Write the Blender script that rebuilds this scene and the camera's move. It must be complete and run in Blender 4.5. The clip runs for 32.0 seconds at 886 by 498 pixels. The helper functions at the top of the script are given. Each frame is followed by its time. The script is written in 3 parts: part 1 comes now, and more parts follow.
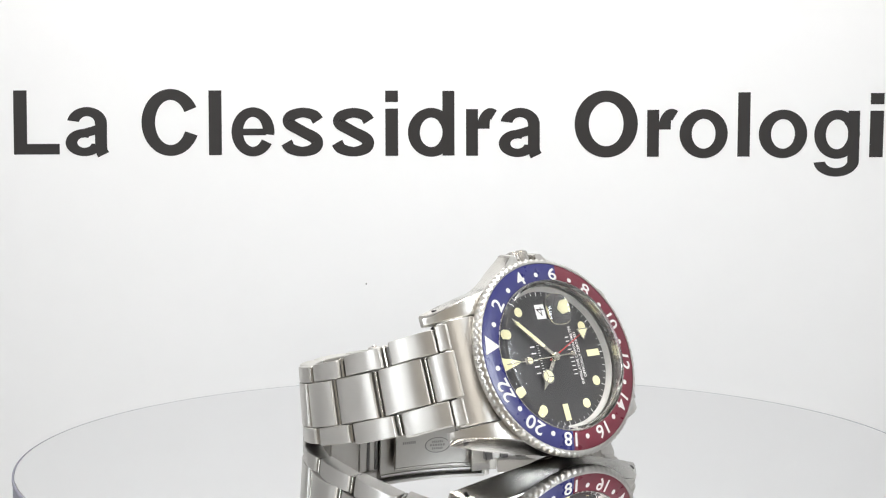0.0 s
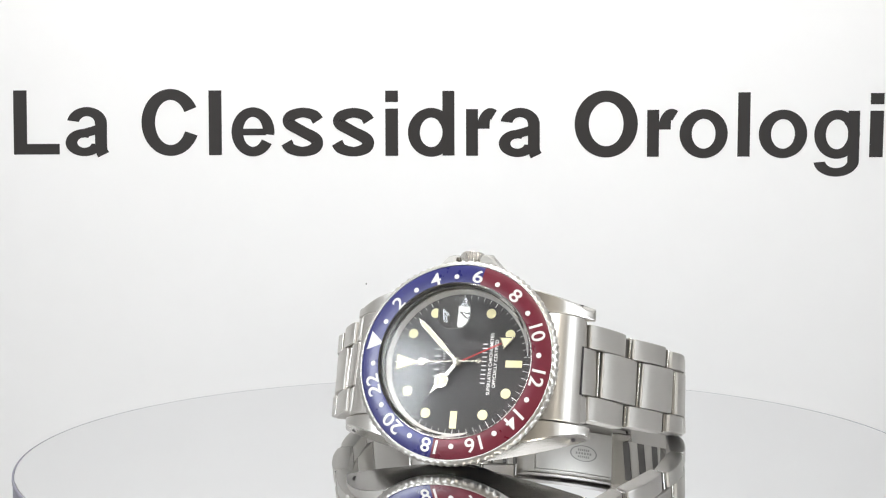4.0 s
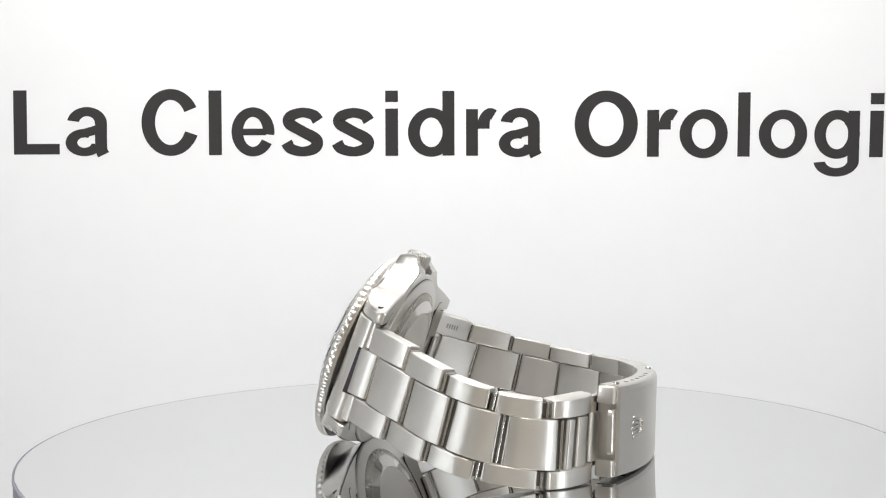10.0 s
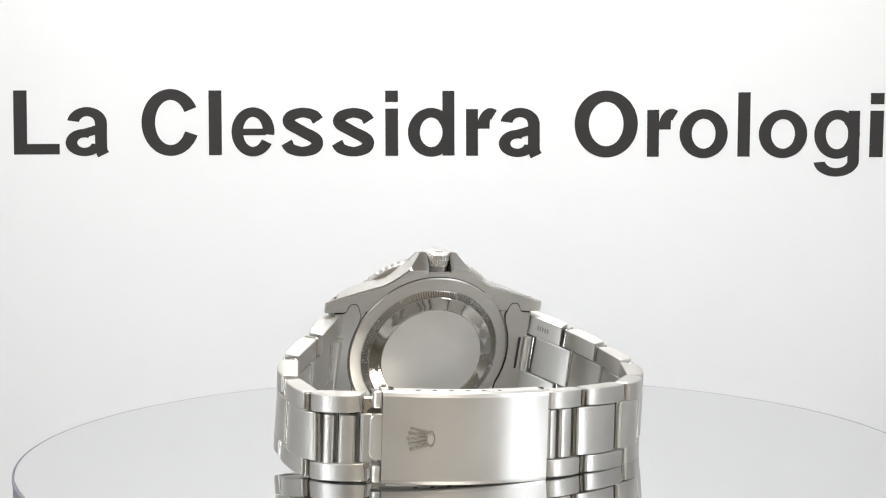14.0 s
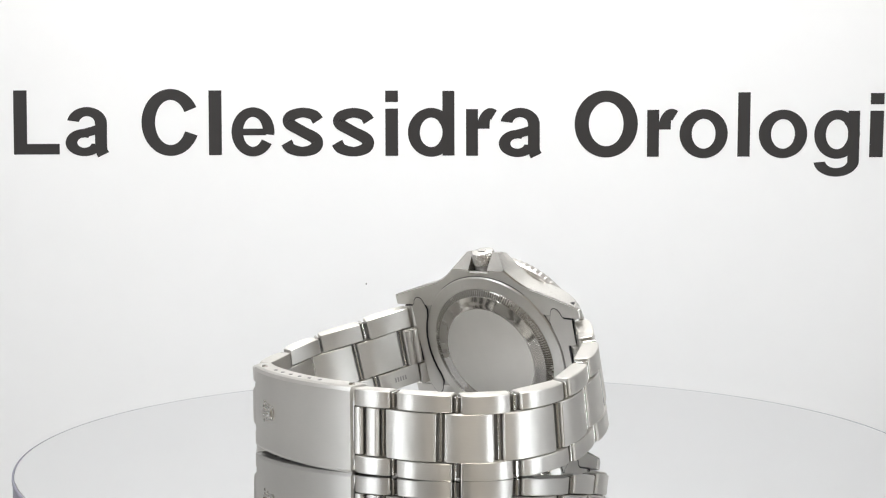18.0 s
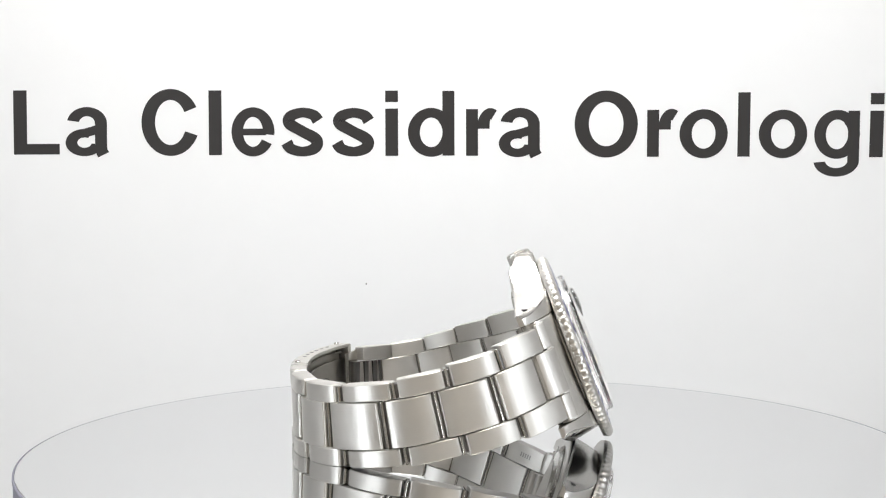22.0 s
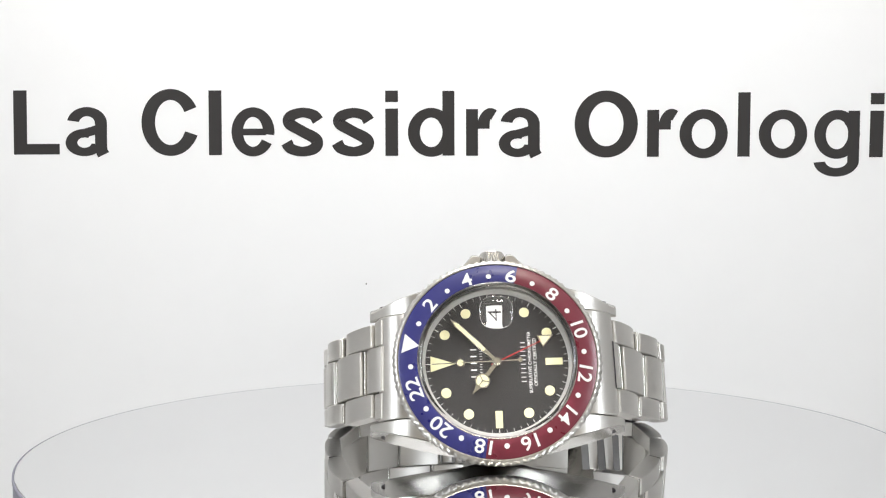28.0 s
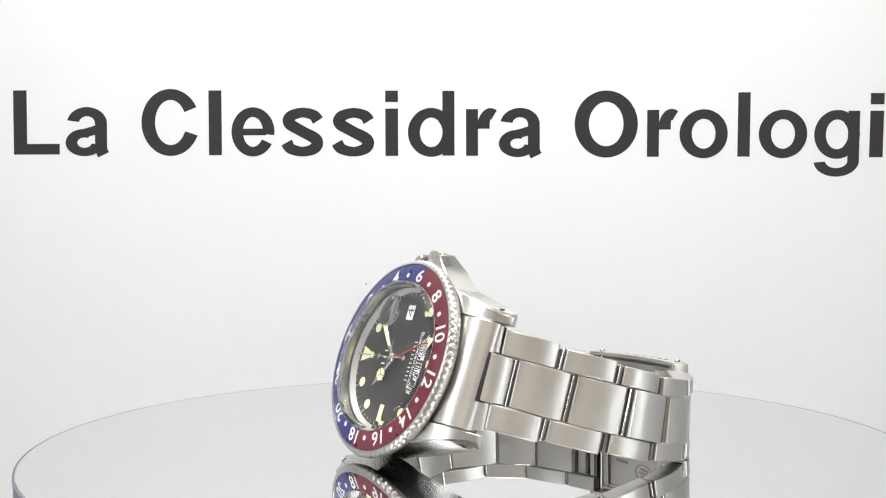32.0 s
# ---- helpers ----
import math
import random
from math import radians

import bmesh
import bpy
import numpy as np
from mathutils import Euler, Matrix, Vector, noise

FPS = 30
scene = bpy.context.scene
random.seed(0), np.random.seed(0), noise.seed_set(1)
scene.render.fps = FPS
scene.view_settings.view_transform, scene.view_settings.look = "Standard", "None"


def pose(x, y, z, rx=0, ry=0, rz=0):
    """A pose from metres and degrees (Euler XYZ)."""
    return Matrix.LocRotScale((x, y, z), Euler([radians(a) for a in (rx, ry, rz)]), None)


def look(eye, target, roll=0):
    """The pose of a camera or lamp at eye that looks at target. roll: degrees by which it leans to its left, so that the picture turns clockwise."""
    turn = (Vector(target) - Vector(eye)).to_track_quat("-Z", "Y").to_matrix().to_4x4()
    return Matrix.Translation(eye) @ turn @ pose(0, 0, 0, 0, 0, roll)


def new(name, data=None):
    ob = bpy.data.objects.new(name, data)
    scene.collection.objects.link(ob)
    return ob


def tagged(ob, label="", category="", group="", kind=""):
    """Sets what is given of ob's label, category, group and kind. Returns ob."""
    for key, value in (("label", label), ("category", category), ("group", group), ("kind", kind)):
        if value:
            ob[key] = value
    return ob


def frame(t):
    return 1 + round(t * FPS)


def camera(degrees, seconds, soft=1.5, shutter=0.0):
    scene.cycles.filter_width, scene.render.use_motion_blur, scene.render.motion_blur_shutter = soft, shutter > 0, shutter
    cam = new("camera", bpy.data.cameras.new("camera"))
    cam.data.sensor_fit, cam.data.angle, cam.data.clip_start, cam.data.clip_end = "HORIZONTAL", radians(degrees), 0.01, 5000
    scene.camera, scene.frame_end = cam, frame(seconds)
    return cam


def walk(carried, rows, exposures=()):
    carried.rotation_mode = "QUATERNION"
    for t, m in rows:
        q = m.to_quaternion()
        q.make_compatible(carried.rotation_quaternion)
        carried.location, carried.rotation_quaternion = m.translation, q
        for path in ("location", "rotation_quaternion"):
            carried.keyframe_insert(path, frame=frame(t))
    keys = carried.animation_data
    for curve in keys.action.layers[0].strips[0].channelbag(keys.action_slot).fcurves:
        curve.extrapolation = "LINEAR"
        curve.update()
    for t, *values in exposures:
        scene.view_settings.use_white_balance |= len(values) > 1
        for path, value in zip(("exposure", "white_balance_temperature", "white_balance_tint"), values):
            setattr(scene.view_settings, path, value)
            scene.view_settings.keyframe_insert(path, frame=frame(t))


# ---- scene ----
# A steel wristwatch stands on its edge on a mirrored turntable in a white
# photo box; the camera stands still and the table turns clockwise.
cam = camera(42.54, 32.0, soft=1.1)
EYE = Vector((0.0, -0.23724, 0.0476))
YAW, PITCH = radians(1.379), radians(1.796)
AIM = EYE + Vector((-math.sin(YAW) * math.cos(PITCH), math.cos(YAW) * math.cos(PITCH), -math.sin(PITCH)))
walk(cam, [(0, look(EYE, AIM, -0.185)), (32, look(EYE, AIM, -0.185))], exposures=[(0, 0.0), (32, 0.0)])

SPIN = -14.1577          # degrees a second
MM = 0.001

# ---------------------------------------------------------------- light
world = bpy.data.worlds.new("room_light")
scene.world = world
world.use_nodes = True
world.node_tree.nodes["Background"].inputs[0].default_value = (0.9, 0.95, 1.0, 1)
world.node_tree.nodes["Background"].inputs[1].default_value = 0.05


def area_lamp(name, eye, target, sx, sy, watts, colour):
    data = bpy.data.lights.new(name, "AREA")
    data.shape, data.size, data.size_y = "RECTANGLE", sx, sy
    data.energy, data.color = watts, colour
    ob = new(name, data)
    ob.matrix_world = look(eye, target)
    return ob


area_lamp("led_panel_top", (-0.015, 0.012, 0.385), (-0.015, 0.025, 0), 0.09, 0.12, 1.49, (0.995, 0.985, 0.985))
area_lamp("led_lamp_left", (-0.212, -0.155, 0.125), (0, -0.01, 0.02), 0.10, 0.10, 0.40, (0.89, 0.945, 1.0))
area_lamp("led_lamp_right", (0.212, -0.155, 0.125), (0, -0.01, 0.02), 0.10, 0.10, 0.40, (0.89, 0.945, 1.0))
area_lamp("room_lamp", (0.3, -0.9, 1.9), (0.2, -0.8, 0), 0.6, 0.6, 27.5, (1.0, 0.94, 0.84))


# ---------------------------------------------------------------- materials
def shader(name):
    m = bpy.data.materials.new(name)
    m.use_nodes = True
    return m, m.node_tree, m.node_tree.nodes["Principled BSDF"]


def node(tree, kind, **values):
    n = tree.nodes.new(kind)
    for k, v in values.items():
        n.inputs[k].default_value = v
    return n


def surface(name, colour, rough, metal=0.0, vary=0.0, rough_vary=0.0, bump=0.0, size=600.0, stretch=(1, 1, 1), spec=0.5):
    """A plain surface with variation at two scales, in the object's own space."""
    m, tree, b = shader(name)
    b.inputs["Base Color"].default_value = (*colour, 1)
    b.inputs["Roughness"].default_value = rough
    b.inputs["Metallic"].default_value = metal
    b.inputs["Specular IOR Level"].default_value = spec
    link = tree.links.new
    place = tree.nodes.new("ShaderNodeTexCoord")
    move = tree.nodes.new("ShaderNodeMapping")
    move.inputs["Scale"].default_value = stretch
    link(place.outputs["Object"], move.inputs["Vector"])
    fine = node(tree, "ShaderNodeTexNoise", Scale=size, Detail=3.0, Roughness=0.6)
    coarse = node(tree, "ShaderNodeTexNoise", Scale=size * 0.13, Detail=2.0)
    link(move.outputs[0], fine.inputs["Vector"])
    link(place.outputs["Object"], coarse.inputs["Vector"])
    both = tree.nodes.new("ShaderNodeMath")
    both.operation = "ADD"
    link(fine.outputs["Fac"], both.inputs[0])
    link(coarse.outputs["Fac"], both.inputs[1])
    if vary:
        ramp = node(tree, "ShaderNodeMapRange")
        ramp.inputs["From Min"].default_value, ramp.inputs["From Max"].default_value = 0.6, 1.4
        ramp.inputs["To Min"].default_value, ramp.inputs["To Max"].default_value = 1 - vary, 1 + vary
        mix = tree.nodes.new("ShaderNodeVectorMath")
        mix.operation = "SCALE"
        mix.inputs[0].default_value = colour
        link(both.outputs[0], ramp.inputs["Value"])
        link(ramp.outputs[0], mix.inputs["Scale"])
        link(mix.outputs[0], b.inputs["Base Color"])
    if rough_vary:
        ramp = node(tree, "ShaderNodeMapRange")
        ramp.inputs["From Min"].default_value, ramp.inputs["From Max"].default_value = 0.6, 1.4
        ramp.inputs["To Min"].default_value = max(0.01, rough - rough_vary)
        ramp.inputs["To Max"].default_value = rough + rough_vary
        link(both.outputs[0], ramp.inputs["Value"])
        link(ramp.outputs[0], b.inputs["Roughness"])
    if bump:
        relief = node(tree, "ShaderNodeBump", Strength=bump, Distance=0.0001)
        link(fine.outputs["Fac"], relief.inputs["Height"])
        link(relief.outputs[0], b.inputs["Normal"])
    return m


STEEL = (0.635, 0.617, 0.583)
# brushed along the bracelet, polished flanks, satin case back
BRUSHED = surface("brushed_steel", STEEL, 0.44, 1, 0.04, 0.03, 0.06, 1500, (0.4, 9, 1))


def brushed_along_x(m, amount):
    """Fine lines along the object's x axis: reflections spread across it."""
    tree = m.node_tree
    b = tree.nodes["Principled BSDF"]
    b.inputs["Anisotropic"].default_value = amount
    turn = tree.nodes.new("ShaderNodeVectorTransform")
    turn.vector_type, turn.convert_from, turn.convert_to = "VECTOR", "OBJECT", "WORLD"
    turn.inputs[0].default_value = (0, 1, 0)
    tree.links.new(turn.outputs[0], b.inputs["Tangent"])


brushed_along_x(BRUSHED, 0.72)
POLISHED = surface("polished_steel", STEEL, 0.075, 1, 0.03, 0.02, 0.01, 500)
SATIN = surface("satin_steel", STEEL, 0.27, 1, 0.03, 0.015, 0.004, 900)
BACK_SATIN = surface("matte_steel", STEEL, 0.34, 1, 0.04, 0.05, 0.05, 700)
BACK_DISC = surface("satin_disc", STEEL, 0.52, 1, 0.05, 0.05, 0.03, 260)
# a darker copy of the steel, coloured for the shade between links
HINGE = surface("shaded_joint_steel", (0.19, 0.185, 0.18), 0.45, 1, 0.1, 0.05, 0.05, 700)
STAMP = surface("stamped_steel", (0.34, 0.33, 0.32), 0.45, 1, 0.1, 0.05, 0.05, 700)
CASE_STEEL = surface("case_steel", STEEL, 0.22, 1, 0.03, 0.015, 0.0, 900)
# near-black steel: the shade in holes, slots and gaps, put into the colour
GAP_SHADE = surface("gap_shade_steel", (0.075, 0.07, 0.075), 0.5, 1, 0.1, 0.1, 0.2, 700)
BLUE = surface("blue_anodised", (0.023, 0.025, 0.165), 0.3, 0, 0.12, 0.06, 0.03, 500, spec=0.9)
RED = surface("red_anodised", (0.155, 0.012, 0.029), 0.3, 0, 0.12, 0.06, 0.03, 500, spec=0.9)
WHITE_PRINT = surface("white_print", (0.82, 0.82, 0.8), 0.45, 0, 0.04, 0.05, 0, 900)
CREAM = surface("aged_lume", (0.74, 0.70, 0.42), 0.6, 0, 0.08, 0.05, 0.2, 1500)
DIAL = surface("black_dial", (0.019, 0.018, 0.019), 0.42, 0, 0.05, 0.03, 0, 90)
# matte light grey: the light that the crystal's edge catches, as a colour
REHAUT = surface("lit_edge_grey", (0.42, 0.41, 0.39), 0.4, 0, 0.06, 0.05, 0.02, 900)
HAND_METAL = surface("hand_metal", (0.62, 0.60, 0.52), 0.2, 1, 0.03, 0.03, 0, 900)
RED_PAINT = surface("red_hand_paint", (0.42, 0.02, 0.02), 0.4, 0, 0.05, 0.05, 0, 900)
PAPER = surface("white_paper", (0.86, 0.862, 0.855), 0.7, 0, 0.012, 0.06, 0.05, 60)
PRINT = surface("black_print", (0.024, 0.021, 0.020), 0.55, 0, 0.12, 0.06, 0.05, 60, spec=0.4)
GREY_FLOOR = surface("grey_floor", (0.60, 0.60, 0.60), 0.6, 0, 0.05, 0.05, 0.05, 60)
EDGE_GREY = surface("grey_edge", (0.17, 0.17, 0.21), 0.4, 0, 0.1, 0.06, 0.05, 300)
PLASTIC = surface("white_plastic", (0.40, 0.40, 0.40), 0.45, 0, 0.02, 0.05, 0.05, 60)
RIM_DARK = surface("dark_rim_plastic", (0.10, 0.10, 0.14), 0.3, 0, 0.1, 0.06, 0.05, 300)
ROOM = surface("room_paint", (0.60, 0.58, 0.55), 0.8, 0, 0.04, 0.05, 0.1, 3)
WOOD = surface("desk_top", (0.30, 0.26, 0.22), 0.5, 0, 0.1, 0.08, 0.1, 12, (1, 8, 1))
MIRROR = surface("mirror", (0.748, 0.752, 0.76), 0.012, 1, 0.004, 0.004, 0, 40)


def glass(name, ior, tint):
    m, tree, b = shader(name)
    b.inputs["Base Color"].default_value = (*tint, 1)
    b.inputs["Roughness"].default_value = 0.02
    b.inputs["Transmission Weight"].default_value = 1.0
    b.inputs["IOR"].default_value = ior
    return m


LENS = glass("lens_acrylic", 1.48, (1, 1, 0.995))
# the crystal is worn: fine hairlines haze what it mirrors
CLEAR = glass("clear_acrylic", 1.06, (1, 1, 0.995))
CLEAR.node_tree.nodes["Principled BSDF"].inputs["Roughness"].default_value = 0.0
HAZED = glass("hazed_acrylic", 1.1, (1, 1, 0.995))
HAZED.node_tree.nodes["Principled BSDF"].inputs["Roughness"].default_value = 0.0
HAZED.node_tree.nodes["Principled BSDF"].inputs["Coat Weight"].default_value = 1.0
HAZED.node_tree.nodes["Principled BSDF"].inputs["Coat Roughness"].default_value = 0.2
HAZED.node_tree.nodes["Principled BSDF"].inputs["Coat IOR"].default_value = 1.5


# ---------------------------------------------------------------- mesh helpers
def part(name, bm, material, parent, label="", smooth=35, scale=MM):
    """Links a bmesh, in millimetres, as one mesh object under a thing or a part."""
    me = bpy.data.meshes.new(name)
    if scale != 1:
        bmesh.ops.scale(bm, vec=(scale, scale, scale), verts=bm.verts)
    bmesh.ops.recalc_face_normals(bm, faces=bm.faces)
    for f in bm.faces:
        f.smooth = True
    for e in bm.edges:
        if len(e.link_faces) == 2 and e.calc_face_angle(0) > radians(smooth):
            e.smooth = False
    bm.to_mesh(me)
    bm.free()
    me.materials.append(material)
    ob = new(name, me)
    if parent:
        ob.parent = parent
    if label:
        ob["label"] = label
    return ob


def rings(bm, loops, close=True, caps=True):
    """Skins closed loops of points, one after the other."""
    made = [[bm.verts.new(p) for p in loop] for loop in loops]
    n = len(made[0])
    for a, b in zip(made, made[1:]):
        for i in range(n if close else n - 1):
            j = (i + 1) % n
            bm.faces.new((a[i], a[j], b[j], b[i]))
    if caps:
        bm.faces.new(made[0])
        bm.faces.new(made[-1][::-1])
    return made


def lathe(profile, seg=96, closed=True, wobble=None, centre=(0, 0)):
    """Turns (r, z) points round the z axis; wobble(angle, k) scales r."""
    bm = bmesh.new()
    loops = []
    for k, (r, z) in enumerate(profile):
        loop = []
        for i in range(seg):
            a = 2 * math.pi * i / seg
            q = r * (wobble(a, k) if wobble else 1)
            loop.append((centre[0] + q * math.cos(a), centre[1] + q * math.sin(a), z))
        loops.append(loop)
    if closed:
        made = rings(bm, loops, caps=False)
        for i in range(seg):
            j = (i + 1) % seg
            bm.faces.new((made[-1][i], made[-1][j], made[0][j], made[0][i]))
    else:
        made = rings(bm, loops, caps=True)
    return bm


def slab(outline, z0, z1, bevel=0.0):
    """A flat plate with that outline (x, y), its top edge chamfered."""
    bm = bmesh.new()
    n = len(outline)
    cx, cy = sum(p[0] for p in outline) / n, sum(p[1] for p in outline) / n
    def inset(d):
        res = []
        for i in range(n):
            a, b, c = Vector(outline[i - 1]), Vector(outline[i]), Vector(outline[(i + 1) % n])
            e1, e2 = (b - a).normalized(), (c - b).normalized()
            nn = Vector((-(e1.y + e2.y), e1.x + e2.x))
            nn = nn.normalized() if nn.length > 1e-6 else Vector((0, 0))
            if nn.dot(Vector((cx, cy)) - b) < 0:
                nn = -nn
            res.append(b + nn * d)
        return res
    loops = [[(x, y, z0) for x, y in outline], [(x, y, z1 - bevel) for x, y in outline]]
    if bevel:
        loops.append([(p.x, p.y, z1) for p in inset(bevel)])
    rings(bm, loops)
    return bm


def box(x0, x1, y0, y1, z0, z1, bevel=0.0):
    return slab([(x0, y0), (x1, y0), (x1, y1), (x0, y1)], z0, z1, bevel)


def disc(x, y, r, z0, z1, seg=24, bevel=0.0):
    return slab([(x + r * math.cos(2 * math.pi * i / seg), y + r * math.sin(2 * math.pi * i / seg)) for i in range(seg)], z0, z1, bevel)


GLYPHS = {}


def glyph(text, bold=0.0, thick=0.02):
    """The mesh of some characters in the built-in font, and its bounds."""
    key = (text, bold, thick)
    if key not in GLYPHS:
        cu = bpy.data.curves.new("type", "FONT")
        cu.body, cu.size, cu.offset, cu.extrude, cu.resolution_u = text, 1.0, bold, thick, 6
        ob = new("type", cu)
        bpy.context.view_layer.update()
        me = bpy.data.meshes.new_from_object(ob.evaluated_get(bpy.context.evaluated_depsgraph_get()))
        bpy.data.objects.remove(ob)
        bpy.data.curves.remove(cu)
        GLYPHS[key] = me
    me = GLYPHS[key]
    xs, ys = [v.co.x for v in me.vertices], [v.co.y for v in me.vertices]
    return me, (min(xs), max(xs), min(ys), max(ys))


def lettering(text, width, height, bold=0.0, thick=0.02):
    """Characters scaled to a width and height, centred on the origin, flat in x and y."""
    me, (x0, x1, y0, y1) = glyph(text, bold)
    bm = bmesh.new()
    bm.from_mesh(me)
    sx, sy = width / (x1 - x0), height / (y1 - y0)
    bmesh.ops.translate(bm, vec=(-(x0 + x1) / 2, -(y0 + y1) / 2, 0), verts=bm.verts)
    bmesh.ops.scale(bm, vec=(sx, sy, thick / 0.04), verts=bm.verts)
    return bm


def placed(bm, m):
    bmesh.ops.transform(bm, matrix=m, verts=bm.verts)
    return bm


def merge(*many):
    out = bmesh.new()
    for bm in many:
        me = bpy.data.meshes.new("tmp")
        bm.to_mesh(me)
        bm.free()
        out.from_mesh(me)
        bpy.data.meshes.remove(me)
    return out


# ---------------------------------------------------------------- the photo box and the room
BACK = 157.0     # the backdrop's upright face


def backdrop():
    """One white sheet that hangs upright and curls forward on the floor of the box."""
    floor, r = -60.0, 6.0
    line = [(BACK, 380.0)]
    line += [(BACK, z) for z in (300, 200, 120, 60, 20, -20, floor + r)]
    line += [(BACK - r + r * math.cos(a), floor + r - r * math.sin(a)) for a in [math.pi / 2 * k / 14 for k in range(1, 15)]]
    bm = bmesh.new()
    behind = [(y + 0.4, z - 0.4) for y, z in line]
    rings(bm, [[(x, y, z) for y, z in line + behind[::-1]] for x in [-219 + 438 * k / 8 for k in range(9)]])
    ob = part("backdrop", bm, PAPER, None)
    tagged(ob, "white paper backdrop sheet hanging behind the turntable", "backdrop", kind="structure")
    return ob


def sign(sheet):
    """Bold black characters printed on the sheet."""
    rows = [
        ("L", -159.1, -143.0, 69.9, 92.2), ("a", -140.9, -125.4, 69.3, 86.3), ("C", -114.2, -94.3, 69.2, 92.4),
        ("l", -90.7, -86.2, 69.4, 91.8), ("e", -82.8, -67.8, 68.9, 85.9), ("s", -65.7, -50.5, 68.8, 85.7),
        ("s", -48.2, -32.8, 68.7, 85.5), ("i", -29.3, -24.9, 68.9, 91.4), ("d", -21.5, -5.4, 68.5, 91.2),
        ("r", -1.4, 9.2, 68.8, 85.2), ("a", 9.9, 24.9, 68.3, 85.2), ("O", 36.0, 57.7, 68.0, 91.0),
        ("r", 60.9, 71.4, 68.2, 84.6), ("o", 72.0, 88.5, 67.6, 84.4), ("l", 91.9, 96.1, 68.1, 90.1),
        ("o", 99.1, 115.6, 67.5, 84.1), ("g", 117.9, 133.3, 61.1, 83.9), ("i", 136.9, 141.5, 67.7, 89.6)]
    for ch, x0, x1, z0, z1 in rows:
        z0, z1 = z0 - 1.35, z1 - 1.35
        strokes, (u0, u1, v0, v1) = poster_letter(ch)
        bm = merge(*strokes)
        kx, kz = (x1 - x0) / (u1 - u0), (z1 - z0) / (v1 - v0)
        lean = 0.00023 * max(0.0, x0 - 30)      # the sheet's far side leans a little
        for v in bm.verts:
            u, w = (v.co.x - u0) * kx, (v.co.y - v0) * kz
            v.co = (x0 + u + lean * (w - 10), BACK - 0.08 * v.co.z, z0 + w)
        part("letter", bm, PRINT, sheet, "bold black printed letter", 30)


def speck(sheet):
    bm = disc(0, 0, 0.27, 0, 0.05, 10)
    placed(bm, Matrix.Translation((-36.2, BACK - 0.03, 23.15)) @ Matrix.Rotation(math.pi / 2, 4, "X"))
    part("speck", bm, PRINT, sheet, "tiny dark speck")


def band(cx, cy, rx, ry, tx, ty, a0, a1, k=0):
    """A bent stroke: the part from angle a0 to a1 of an oval ring whose stroke is tx wide at its sides and ty at top and foot."""
    n = max(6, int(abs(a1 - a0) / 6))
    bm = bmesh.new()
    loops = []
    for i in range(n + 1):
        a = radians(a0 + (a1 - a0) * i / n)
        c, s_ = math.cos(a), math.sin(a)
        o, q = (cx + rx * c, cy + ry * s_), (cx + (rx - tx) * c, cy + (ry - ty) * s_)
        loops.append([(*o, 0), (*o, 1 + 0.04 * k), (*q, 1 + 0.04 * k), (*q, 0)])
    rings(bm, loops, caps=abs(a1 - a0) < 359.9)
    return bm


def bar(x0, x1, y0, y1, k=0):
    return box(x0, x1, y0, y1, 0, 1 + 0.04 * k)


def ribbon(spine, k=0):
    """A stroke along a smooth line through points (x, y, width)."""
    p = [Vector(q) for q in spine]
    p = [p[0] * 2 - p[1]] + p + [p[-1] * 2 - p[-2]]
    line = []
    for i in range(1, len(p) - 2):
        for f in [j / 8 for j in range(8)] + ([1.0] if i == len(p) - 3 else []):
            line.append(0.5 * (2 * p[i] + (p[i + 1] - p[i - 1]) * f + (2 * p[i - 1] - 5 * p[i] + 4 * p[i + 1] - p[i + 2]) * f * f
                               + (3 * p[i] - p[i - 1] - 3 * p[i + 1] + p[i + 2]) * f ** 3))
    loops = []
    for i, q in enumerate(line):
        d = (line[min(i + 1, len(line) - 1)] - line[max(i - 1, 0)]).xy.normalized()
        o = Vector((-d.y, d.x)) * q.z / 2
        loops.append([(q.x + o.x, q.y + o.y, 0), (q.x + o.x, q.y + o.y, 1 + 0.04 * k), (q.x - o.x, q.y - o.y, 1 + 0.04 * k), (q.x - o.x, q.y - o.y, 0)])
    bm = bmesh.new()
    rings(bm, loops)
    return bm


